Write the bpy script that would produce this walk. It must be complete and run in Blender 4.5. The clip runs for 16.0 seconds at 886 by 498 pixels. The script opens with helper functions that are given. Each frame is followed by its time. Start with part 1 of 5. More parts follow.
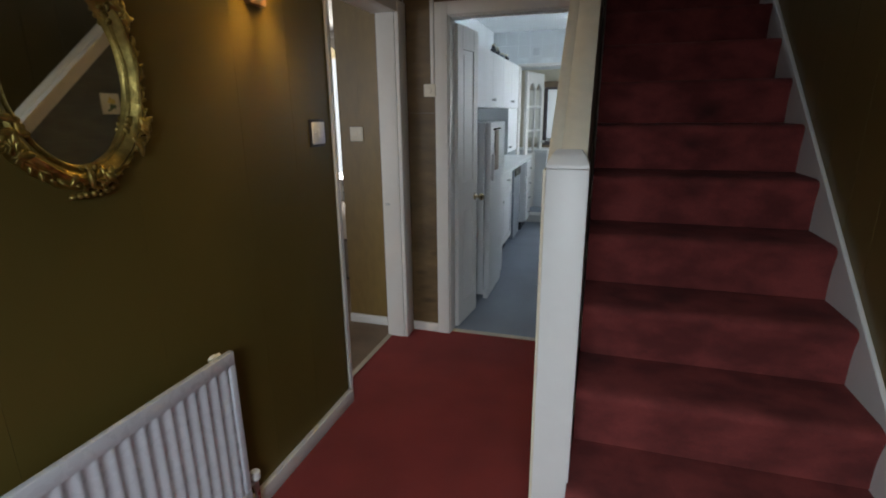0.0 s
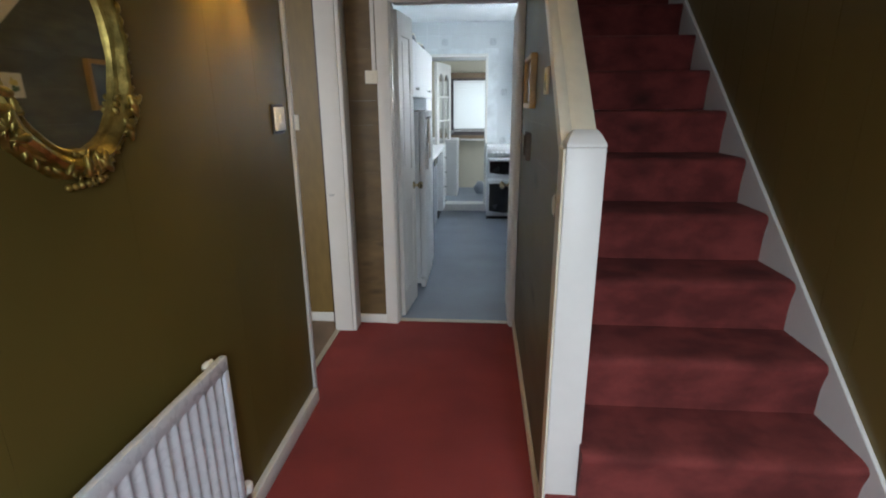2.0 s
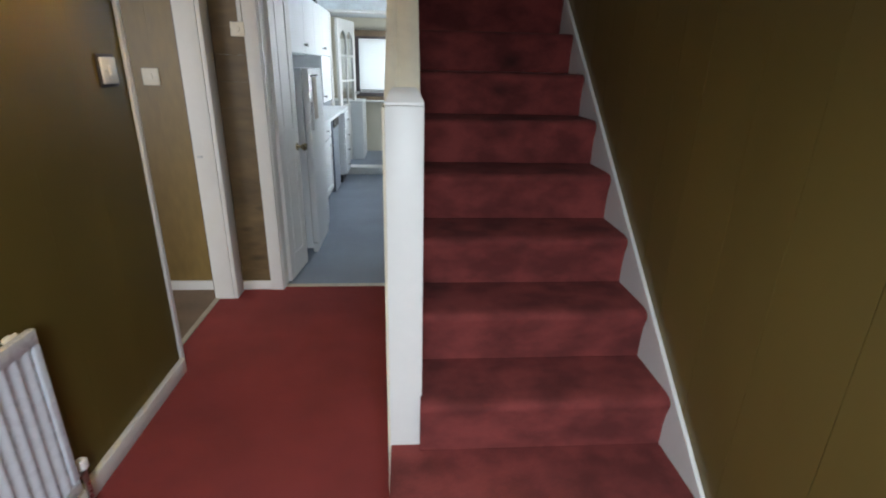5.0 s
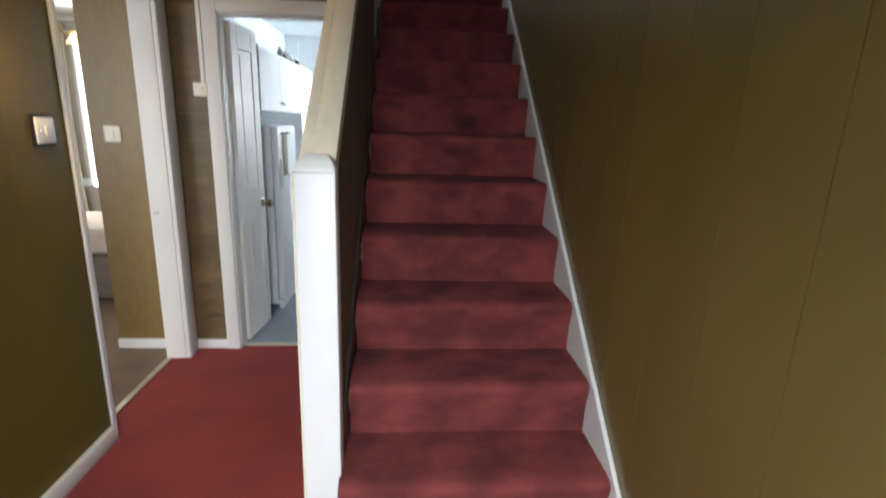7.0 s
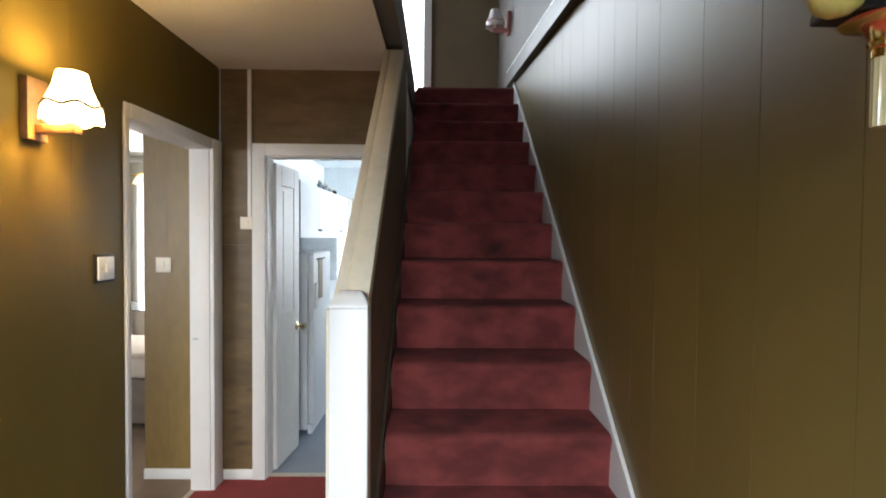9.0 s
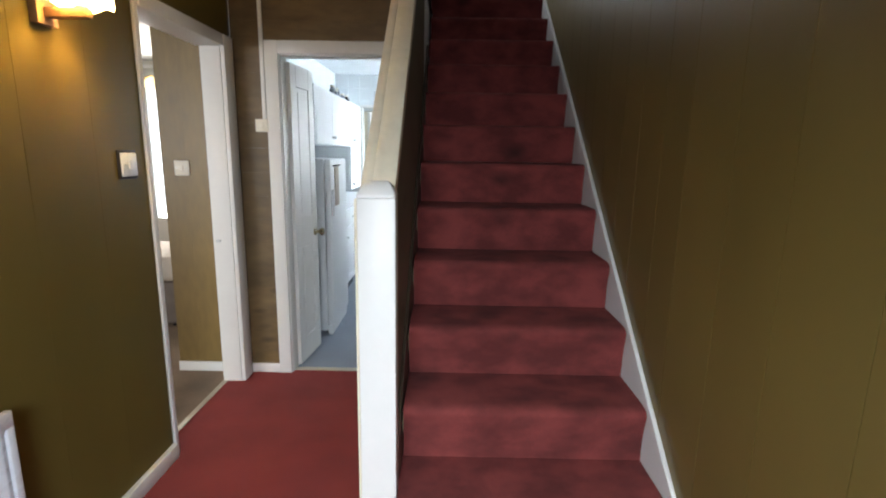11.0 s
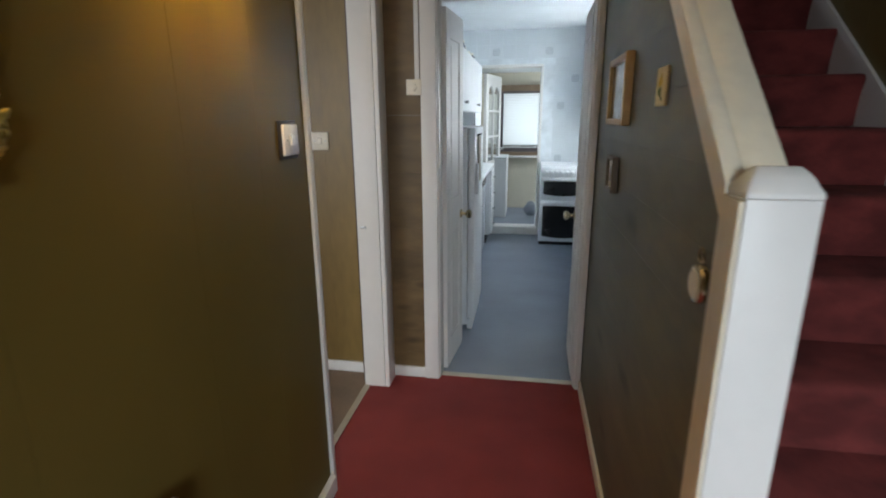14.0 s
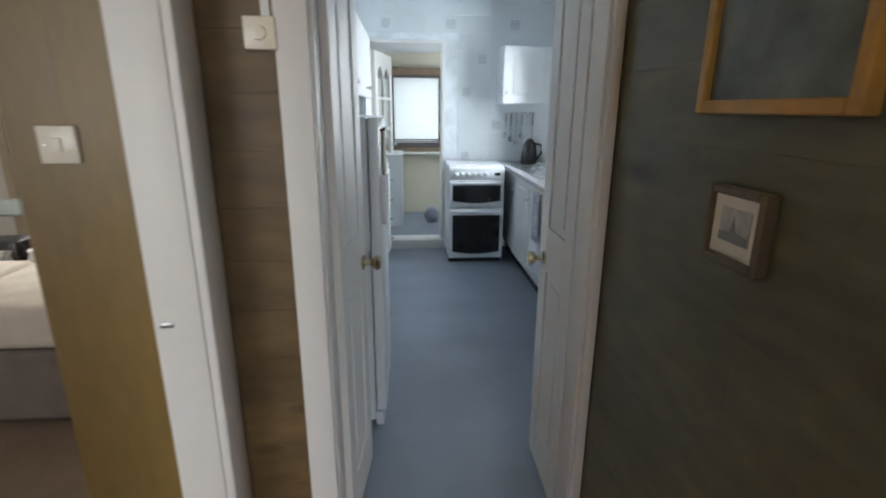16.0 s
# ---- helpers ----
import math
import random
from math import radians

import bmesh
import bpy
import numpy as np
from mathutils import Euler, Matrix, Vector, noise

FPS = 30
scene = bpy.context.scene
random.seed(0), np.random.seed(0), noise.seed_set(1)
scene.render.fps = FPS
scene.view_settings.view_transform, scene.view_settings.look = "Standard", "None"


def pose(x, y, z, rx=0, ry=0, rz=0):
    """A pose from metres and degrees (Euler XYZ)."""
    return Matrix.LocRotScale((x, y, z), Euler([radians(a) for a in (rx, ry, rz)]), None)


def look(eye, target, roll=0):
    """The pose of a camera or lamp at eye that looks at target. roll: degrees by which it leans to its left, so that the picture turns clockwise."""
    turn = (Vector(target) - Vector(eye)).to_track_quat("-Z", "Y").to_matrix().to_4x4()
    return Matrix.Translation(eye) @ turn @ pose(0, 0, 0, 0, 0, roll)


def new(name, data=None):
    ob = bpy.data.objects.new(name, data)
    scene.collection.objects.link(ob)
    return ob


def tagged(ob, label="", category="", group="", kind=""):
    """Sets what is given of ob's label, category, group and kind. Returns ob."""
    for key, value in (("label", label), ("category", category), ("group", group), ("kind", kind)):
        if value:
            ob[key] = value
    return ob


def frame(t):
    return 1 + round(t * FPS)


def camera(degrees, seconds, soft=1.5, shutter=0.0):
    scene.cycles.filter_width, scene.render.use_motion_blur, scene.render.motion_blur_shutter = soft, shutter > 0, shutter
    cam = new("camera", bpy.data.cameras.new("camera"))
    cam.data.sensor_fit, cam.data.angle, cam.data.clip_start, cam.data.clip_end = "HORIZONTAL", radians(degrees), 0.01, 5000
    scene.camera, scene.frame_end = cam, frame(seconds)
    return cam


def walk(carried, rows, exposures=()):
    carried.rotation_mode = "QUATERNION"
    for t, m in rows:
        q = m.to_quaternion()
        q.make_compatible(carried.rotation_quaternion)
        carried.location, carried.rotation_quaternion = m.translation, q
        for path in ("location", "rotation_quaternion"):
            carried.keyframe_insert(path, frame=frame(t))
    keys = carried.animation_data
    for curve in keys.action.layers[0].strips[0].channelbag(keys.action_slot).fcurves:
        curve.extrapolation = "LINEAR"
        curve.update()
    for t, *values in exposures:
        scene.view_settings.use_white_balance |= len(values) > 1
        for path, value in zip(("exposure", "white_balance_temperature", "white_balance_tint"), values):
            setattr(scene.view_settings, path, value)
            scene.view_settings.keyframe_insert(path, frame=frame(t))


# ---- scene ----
cam = camera(83.8, 16.0, soft=1.9, shutter=0.5)
METRES, EYE, TILT, LEAN, TURN = 3.3, 1.42, 0.0, 0.0, 18.1
PATH = [
    (0, (3.22, 0.221, 1.457), (2.646, 2.063, 0.921), -0.6),
    (0.5, (3.088, 0.227, 1.448), (2.671, 2.111, 0.912), -0.2),
    (1, (2.922, 0.189, 1.42), (2.763, 2.104, 0.858), -1.6),
    (1.5, (2.894, 0.15, 1.413), (2.766, 2.05, 0.791), -0.2),
    (2, (2.881, 0.144, 1.432), (2.731, 2.059, 0.865), -0.3),
    (2.5, (2.879, 0.119, 1.449), (2.737, 2.046, 0.923), -0.1),
    (3, (2.896, 0.075, 1.437), (2.773, 1.999, 0.898), 0.3),
    (3.5, (2.909, 0.058, 1.418), (2.792, 1.965, 0.816), 0.5),
    (4, (2.94, 0.066, 1.414), (2.871, 1.954, 0.750), 0.4),
    (4.5, (3.016, 0.083, 1.413), (3.144, 1.957, 0.717), 1.5),
    (4.7, (3.078, 0.106, 1.416), (3.218, 1.978, 0.717), 1.3),
    (6.8, (3.365, 0.208, 1.432), (3.526, 2.118, 0.859), 2.3),
    (7, (3.384, 0.194, 1.456), (3.535, 2.125, 0.955), 2.0),
    (7.5, (3.405, 0.187, 1.482), (3.52, 2.164, 1.206), 0.8),
    (8, (3.378, 0.168, 1.51), (3.465, 2.163, 1.405), -0.0),
    (8.2, (3.386, 0.163, 1.517), (3.443, 2.161, 1.47), -0.3),
    (10.3, (3.367, 0.161, 1.478), (3.375, 2.154, 1.309), 0.8),
    (10.5, (3.359, 0.158, 1.46), (3.36, 2.144, 1.221), 0.8),
    (11, (3.342, 0.154, 1.443), (3.327, 2.116, 1.058), 0.9),
    (11.5, (3.322, 0.149, 1.425), (3.284, 2.092, 0.954), 1.5),
    (12, (3.249, 0.148, 1.424), (3.159, 2.077, 0.904), 2.0),
    (12.5, (3.089, 0.173, 1.434), (2.903, 2.096, 0.917), 1.4),
    (13, (2.922, 0.221, 1.432), (2.67, 2.137, 0.914), 0.7),
    (13.5, (2.842, 0.404, 1.425), (2.559, 2.313, 0.9), 0.3),
    (14, (2.784, 0.693, 1.437), (2.463, 2.599, 0.923), -0.4),
    (14.5, (2.694, 0.978, 1.417), (2.481, 2.898, 0.898), 0.7),
    (15, (2.593, 1.257, 1.436), (2.52, 3.18, 0.891), 0.8),
    (15.5, (2.553, 1.596, 1.414), (2.563, 3.52, 0.871), 0.8),
    (15.6, (2.548, 1.666, 1.414), (2.583, 3.59, 0.878), 0.6),
    (16, (2.566, 1.893, 1.414), (2.708, 3.811, 0.866), 0.3),
]
EXPOSURES = [(0.0, -0.85), (0.5, -0.6), (1.0, -0.41), (1.5, -0.33), (4.7, -0.15), (7.0, 0.47), (8.0, 0.57), (10.5, 0.52), (11.0, 0.42), (12.0, 0.26), (12.5, 0.17), (13.0, -0.04), (14.0, -0.2), (14.5, -0.17), (15.0, -0.08), (16.0, -0.1)]
walk(cam, [(t, look(eye, target, roll)) for t, eye, target, roll in PATH], EXPOSURES)



# ---- light ----
world = bpy.data.worlds.new("daylight")
scene.world = world
world.use_nodes = True
sky = world.node_tree.nodes.new("ShaderNodeTexSky")
sky.sky_type, sky.sun_disc = "NISHITA", False
sky.sun_elevation, sky.sun_rotation = radians(38), radians(200)
world.node_tree.links.new(sky.outputs[0], world.node_tree.nodes["Background"].inputs[0])
world.node_tree.nodes["Background"].inputs[1].default_value = 0.08


def area(name, m, sx, sy, watts, color, spread=180):
    data = bpy.data.lights.new(name, "AREA")
    data.shape, data.size, data.size_y, data.energy, data.color = "RECTANGLE", sx, sy, watts, color
    data.spread = radians(spread)
    ob = new(name, data)
    ob.matrix_world = m
    return ob


sun = new("sun", bpy.data.lights.new("sun", "SUN"))
sun.data.energy, sun.data.angle, sun.data.color = 1.0, radians(12), (1.0, 0.96, 0.9)
sun.matrix_world = look((6, -8, 9), (0, 0, 0))

DAY = (0.86, 0.94, 1.0)
area("front_door_daylight", look((3.22, -0.79, 1.6), (3.18, 0.8, 0.15)), 0.7, 0.6, 33, (0.82, 0.92, 1.0), 108)
area("kitchen_window_daylight", look((4.17, 5.6, 1.55), (2.9, 5.25, 1.42)), 1.2, 1.0, 200, DAY, 145)
# Fill lamp for the porch, set at an added window out of view.
area("porch_side_fill", look((3.56, 7.71, 1.45), (2.4, 7.6, 0.9)), 0.8, 0.8, 10, DAY)
area("living_window_daylight", look((-0.1, -1.14, 1.5), (0.4, 2.0, 1.2)), 2.3, 1.2, 65, (0.97, 0.97, 1.0))
area("dining_window_daylight", look((0.3, 6.64, 1.4), (0.8, 4.0, 1.0)), 1.5, 1.5, 110, (1.0, 0.97, 0.92))


def bulb(name, at, watts, color, radius=0.03):
    data = bpy.data.lights.new(name, "POINT")
    data.energy, data.color, data.shadow_soft_size = watts, color, radius
    ob = new(name, data)
    ob.location = at
    return ob


# ---- materials ----
def material(name, color, rough=0.5, metal=0.0, vary=0.15, scale=6.0, stretch=(1, 1, 1), bump=0.0, bump_scale=200.0, grain=0.0,
             grain_scale=30.0, piece=0.0, coat=0.0, second=None, rough_vary=0.1, contrast=0.2, knots=0.0):
    m = bpy.data.materials.new(name)
    m.use_nodes = True
    nt = m.node_tree
    n, l = nt.nodes, nt.links
    b = n["Principled BSDF"]
    b.inputs["Metallic"].default_value = metal
    b.inputs["Coat Weight"].default_value = coat
    b.inputs["Coat Roughness"].default_value = 0.15
    co = n.new("ShaderNodeTexCoord")
    geo = n.new("ShaderNodeNewGeometry")
    mp = n.new("ShaderNodeMapping")
    mp.inputs["Scale"].default_value = stretch
    l.new(geo.outputs["Position"], mp.inputs["Vector"])
    big = n.new("ShaderNodeTexNoise")
    big.inputs["Scale"].default_value, big.inputs["Detail"].default_value = scale, 4
    l.new(mp.outputs[0], big.inputs["Vector"])
    dark = tuple(c * (1 - vary) for c in color)
    light = second if second else tuple(min(1, c * (1 + vary)) for c in color)
    ramp = n.new("ShaderNodeMix")
    ramp.data_type = "RGBA"
    ramp.inputs["A"].default_value, ramp.inputs["B"].default_value = (*dark, 1), (*light, 1)
    rng = n.new("ShaderNodeMapRange")
    rng.inputs["From Min"].default_value, rng.inputs["From Max"].default_value = 0.5 - contrast, 0.5 + contrast
    l.new(big.outputs["Fac"], rng.inputs["Value"])
    l.new(rng.outputs[0], ramp.inputs["Factor"])
    out = ramp.outputs["Result"]
    fine = n.new("ShaderNodeTexNoise")
    fine.inputs["Scale"].default_value, fine.inputs["Detail"].default_value = grain_scale, 6
    l.new(mp.outputs[0], fine.inputs["Vector"])
    if grain:
        hs = n.new("ShaderNodeHueSaturation")
        r2 = n.new("ShaderNodeMapRange")
        r2.inputs["From Min"].default_value, r2.inputs["From Max"].default_value = 0.25, 0.75
        r2.inputs["To Min"].default_value, r2.inputs["To Max"].default_value = 1 - grain, 1 + grain
        l.new(fine.outputs["Fac"], r2.inputs["Value"])
        l.new(r2.outputs[0], hs.inputs["Value"])
        l.new(out, hs.inputs["Color"])
        out = hs.outputs[0]
    if knots:
        kn = n.new("ShaderNodeTexVoronoi")
        kn.inputs["Scale"].default_value = knots
        l.new(mp.outputs[0], kn.inputs["Vector"])
        kr = n.new("ShaderNodeMapRange")
        kr.inputs["From Min"].default_value, kr.inputs["From Max"].default_value = 0.04, 0.22
        kr.inputs["To Min"].default_value, kr.inputs["To Max"].default_value = 0.45, 1.0
        l.new(kn.outputs["Distance"], kr.inputs["Value"])
        hk = n.new("ShaderNodeHueSaturation")
        l.new(kr.outputs[0], hk.inputs["Value"])
        l.new(out, hk.inputs["Color"])
        out = hk.outputs[0]
    if piece:
        hs = n.new("ShaderNodeHueSaturation")
        inf = n.new("ShaderNodeObjectInfo")
        r2 = n.new("ShaderNodeMapRange")
        r2.inputs["To Min"].default_value, r2.inputs["To Max"].default_value = 1 - piece, 1 + piece
        l.new(inf.outputs["Random"], r2.inputs["Value"])
        l.new(r2.outputs[0], hs.inputs["Value"])
        l.new(out, hs.inputs["Color"])
        out = hs.outputs[0]
    l.new(out, b.inputs["Base Color"])
    r3 = n.new("ShaderNodeMapRange")
    r3.inputs["To Min"].default_value, r3.inputs["To Max"].default_value = max(0.02, rough - rough_vary), min(1, rough + rough_vary)
    l.new(fine.outputs["Fac"], r3.inputs["Value"])
    l.new(r3.outputs[0], b.inputs["Roughness"])
    if bump:
        t = n.new("ShaderNodeTexNoise")
        t.inputs["Scale"].default_value, t.inputs["Detail"].default_value = bump_scale, 3
        l.new(mp.outputs[0], t.inputs["Vector"])
        bn = n.new("ShaderNodeBump")
        bn.inputs["Strength"].default_value, bn.inputs["Distance"].default_value = bump, 0.004
        l.new(t.outputs["Fac"], bn.inputs["Height"])
        l.new(bn.outputs[0], b.inputs["Normal"])
    return m


def glow(name, color, strength):
    m = bpy.data.materials.new(name)
    m.use_nodes = True
    b = m.node_tree.nodes["Principled BSDF"]
    b.inputs["Base Color"].default_value = (*[min(0.9, c) for c in color], 1)
    b.inputs["Emission Color"].default_value = (*color, 1)
    b.inputs["Emission Strength"].default_value = strength
    b.inputs["Roughness"].default_value = 0.8
    return m


def clear(name, color=(0.95, 0.97, 0.97), rough=0.02):
    m = bpy.data.materials.new(name)
    m.use_nodes = True
    b = m.node_tree.nodes["Principled BSDF"]
    b.inputs["Base Color"].default_value = (*color, 1)
    b.inputs["Transmission Weight"].default_value = 1
    b.inputs["Roughness"].default_value = rough
    b.inputs["IOR"].default_value = 1.45
    return m


WALL = material("olive_brown_panelling", (0.118, 0.086, 0.022), 0.42, vary=0.16, scale=1.6, stretch=(1, 1, 0.5), contrast=0.25,
                grain_scale=3, piece=0.03, rough_vary=0.02)
WALL.node_tree.nodes["Principled BSDF"].inputs["Specular IOR Level"].default_value = 0.08
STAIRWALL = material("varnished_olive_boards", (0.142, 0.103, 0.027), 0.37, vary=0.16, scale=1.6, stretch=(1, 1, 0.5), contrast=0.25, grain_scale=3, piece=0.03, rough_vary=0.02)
PLANK = material("dark_knotty_planks", (0.118, 0.118, 0.074), 0.5, vary=0.22, scale=4, stretch=(1, 0.5, 1.5), grain=0.2, grain_scale=16,
                 piece=0.04, bump=0.05, bump_scale=50, knots=3.6)
PLANK2 = material("brown_knotty_planks", (0.135, 0.088, 0.038), 0.5, vary=0.28, scale=6, stretch=(0.5, 1, 1.4), grain=0.2, grain_scale=18,
                  piece=0.06, bump=0.05, bump_scale=50, knots=6.0)
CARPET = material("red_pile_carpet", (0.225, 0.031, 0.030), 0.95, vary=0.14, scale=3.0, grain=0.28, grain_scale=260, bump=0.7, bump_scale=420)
# Red taken darker than the hall's to carry the dim light; blotches are wear.
STAIR = material("dimmed_red_stair_carpet", (0.112, 0.0165, 0.0155), 0.93, vary=0.1, scale=8.0, stretch=(0.8, 0.9, 1.2), contrast=0.14, second=(0.205, 0.036, 0.033), grain=0.2, grain_scale=240, bump=0.6, bump_scale=420, knots=3.3)
BEIGE = material("brown_short_carpet", (0.23, 0.165, 0.115), 0.95, vary=0.14, scale=4, grain=0.2, grain_scale=220, bump=0.5, bump_scale=400)
WHITE = material("white_gloss_paint", (0.74, 0.74, 0.72), 0.42, vary=0.03, scale=3, grain=0.015, grain_scale=25, rough_vary=0.03, bump=0.01, bump_scale=25)
CREAM = material("aged_cream_paint", (0.74, 0.68, 0.54), 0.38, vary=0.07, scale=4, grain=0.05, grain_scale=30, bump=0.06, bump_scale=40)
PINE = material("golden_pine", (0.50, 0.30, 0.11), 0.4, vary=0.18, scale=5, stretch=(1, 0.3, 1), grain=0.15, grain_scale=40)
CEIL = material("off_white_ceiling", (0.72, 0.70, 0.64), 0.85, vary=0.04, scale=2, bump=0.3, bump_scale=90)
KWALL = material("white_kitchen_tile", (0.68, 0.73, 0.76), 0.3, vary=0.03, scale=3, piece=0.02, rough_vary=0.02)
KPAINT = material("white_kitchen_paint", (0.74, 0.79, 0.82), 0.6, vary=0.04, scale=3, rough_vary=0.03)
MOTIF = material("grey_printed_motif", (0.40, 0.45, 0.49), 0.35, vary=0.25, scale=60)
GROUT = material("pale_grout", (0.70, 0.75, 0.78), 0.7)
VINYL = material("blue_grey_vinyl", (0.215, 0.252, 0.312), 0.45, vary=0.1, scale=2.5, grain=0.1, grain_scale=120, bump=0.1, bump_scale=260)
UNIT = material("white_cupboard_lacquer", (0.74, 0.77, 0.79), 0.38, vary=0.03, scale=3, rough_vary=0.02)
STEEL = material("brushed_steel", (0.55, 0.57, 0.58), 0.28, 1.0, vary=0.08, scale=20)
BRASS = material("polished_brass", (0.80, 0.58, 0.22), 0.18, 1.0, vary=0.1, scale=30)
NICKEL = material("worn_satin_brass", (0.56, 0.49, 0.32), 0.25, 1.0, vary=0.1, scale=30)
GILT = material("antique_gold_leaf", (0.42, 0.33, 0.10), 0.42, 1.0, vary=0.5, scale=26, grain=0.3, grain_scale=70, bump=0.25, bump_scale=90)
BLACK = material("black_enamel", (0.018, 0.018, 0.02), 0.25, vary=0.15, scale=8)
DARKGLASS = material("black_oven_glass", (0.014, 0.014, 0.016), 0.08, vary=0.1, scale=6, rough_vary=0.03)
SWITCH = material("cream_plastic", (0.80, 0.76, 0.64), 0.3, vary=0.04, scale=20)
SWITCHW = material("white_plastic", (0.80, 0.80, 0.78), 0.3, vary=0.03, scale=20)
GREYWOOD = material("grey_brown_frame_wood", (0.12, 0.095, 0.062), 0.45, vary=0.2, scale=9, grain=0.15, grain_scale=40)
MOUNT = material("white_card_mount", (0.82, 0.81, 0.77), 0.8, vary=0.04, scale=20)
DARKWOOD = material("dark_stained_wood", (0.055, 0.038, 0.026), 0.38, vary=0.3, scale=6, stretch=(1, 0.3, 1), grain=0.2, grain_scale=40)
PATTRESS = material("near_black_wood", (0.018, 0.012, 0.008), 0.45, vary=0.3, scale=20)
OAK = material("varnished_oak", (0.22, 0.12, 0.05), 0.5, vary=0.2, scale=7, grain=0.18, grain_scale=40)
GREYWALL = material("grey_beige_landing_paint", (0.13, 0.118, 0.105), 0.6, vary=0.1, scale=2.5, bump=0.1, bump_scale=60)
# White enamel mixed bluish to carry the daylight's cast.
RADW = material("blue_cast_radiator_enamel", (0.65, 0.69, 0.75), 0.28, vary=0.03, scale=5)
WORKTOP = material("grey_speckled_worktop", (0.36, 0.38, 0.40), 0.35, vary=0.15, scale=40, grain=0.2, grain_scale=150)
GREYPANEL = material("grey_blue_appliance", (0.26, 0.29, 0.34), 0.4, vary=0.08, scale=4)
FABRIC = material("beige_curtain_fabric", (0.42, 0.35, 0.265), 0.9, vary=0.12, scale=8, stretch=(1, 1, 0.2), bump=0.3, bump_scale=300)
SOFA = material("pale_beige_upholstery", (0.55, 0.49, 0.42), 0.85, vary=0.1, scale=8, bump=0.3, bump_scale=300)
SOFADARK = material("grey_brown_upholstery", (0.16, 0.13, 0.11), 0.85, vary=0.15, scale=8, bump=0.3, bump_scale=300)
LIVINGWALL = material("pale_grey_wall", (0.62, 0.60, 0.55), 0.8, vary=0.05, scale=3, bump=0.1, bump_scale=80)
NIB = material("tan_brown_panelling", (0.20, 0.130, 0.040), 0.42, vary=0.14, scale=2.5, stretch=(1, 1, 0.3), grain=0.12, grain_scale=30, piece=0.04)
PINK = material("dusty_pink_shade", (0.50, 0.22, 0.20), 0.8)
GREEN = material("dark_green_print", (0.07, 0.13, 0.05), 0.7, vary=0.4, scale=90)
TANWOOD = material("tan_brown_window_board", (0.24, 0.17, 0.11), 0.5, vary=0.15, scale=8)
PORCHCREAM = material("cream_porch_paint", (0.72, 0.68, 0.56), 0.7, vary=0.05, scale=3)
YELLOW = material("pale_yellow_print", (0.72, 0.60, 0.16), 0.7, vary=0.15, scale=60)
PAPER = material("aged_cream_paper", (0.84, 0.81, 0.62), 0.7, vary=0.06, scale=15)
SKYPRINT = material("grey_blue_print", (0.50, 0.53, 0.58), 0.6, vary=0.25, scale=30)
MIRROR = material("silvered_mirror", (0.86, 0.87, 0.86), 0.02, 1.0, vary=0.01, rough_vary=0.01)
FRAMEPINE = material("golden_pine_frame", (0.46, 0.27, 0.07), 0.4, vary=0.12, scale=8, grain=0.12, grain_scale=40)
PELMET = material("dark_grey_plum_slats", (0.095, 0.080, 0.085), 0.4, vary=0.2, scale=8)
BRAID = material("tan_braid", (0.20, 0.14, 0.07), 0.8)
PICGLASS = material("greenish_picture_glass", (0.14, 0.175, 0.175), 0.14, vary=0.3, scale=9, coat=0.3, rough_vary=0.03)
PANE = clear("window_pane")
RIBBED = material("ribbed_cream_glass", (0.74, 0.69, 0.40), 0.15, vary=0.05, scale=30, coat=1.0, rough_vary=0.03)
PORCHGLOW = glow("porch_daylight", (0.86, 0.93, 1.0), 0.3)
AMBER = material("yellow_green_glass", (0.66, 0.62, 0.18), 0.3, vary=0.1, scale=12, coat=0.3)
TOWEL = material("grey_mauve_print", (0.36, 0.35, 0.42), 0.9, vary=0.5, scale=45)
LANDWALL = material("olive_beige_landing_paint", (0.20, 0.16, 0.095), 0.6, vary=0.12, scale=2.5)
STRIP = material("worn_pale_metal_strip", (0.55, 0.51, 0.42), 0.4, 0.5, vary=0.08, scale=8)
LANDGLOW = glow("bright_landing_daylight", (0.84, 0.92, 1.0), 5.6)
SIDEGLOW = glow("dim_landing_daylight", (0.84, 0.92, 1.0), 1.5)
DAYGLOW = glow("overcast_daylight", (0.86, 0.93, 1.0), 1.5)
SHADEGLOW = glow("lit_cream_shade", (1.0, 0.74, 0.36), 7.0)
DIMGLOW = glow("cream_glass_shade", (1.0, 0.80, 0.46), 1.2)
BLIND = glow("backlit_blind", (0.84, 0.91, 1.0), 0.36)
NET = glow("backlit_net_curtain", (0.95, 0.95, 0.92), 0.9)


# ---- builders ----
def box(bm, x0, x1, y0, y1, z0, z1, bevel=0.0, seg=1):
    r = bmesh.ops.create_cube(bm, size=1)
    m = Matrix.LocRotScale(((x0 + x1) / 2, (y0 + y1) / 2, (z0 + z1) / 2), None, (x1 - x0, y1 - y0, z1 - z0))
    bmesh.ops.transform(bm, matrix=m, verts=r["verts"])
    if bevel:
        es = list({e for v in r["verts"] for e in v.link_edges})
        bmesh.ops.bevel(bm, geom=es, offset=bevel, segments=seg, affect="EDGES", profile=0.5)


def boxes(*dims, bevel=0.0, seg=1):
    bm = bmesh.new()
    for d in dims:
        box(bm, *d, bevel=bevel, seg=seg)
    return bm


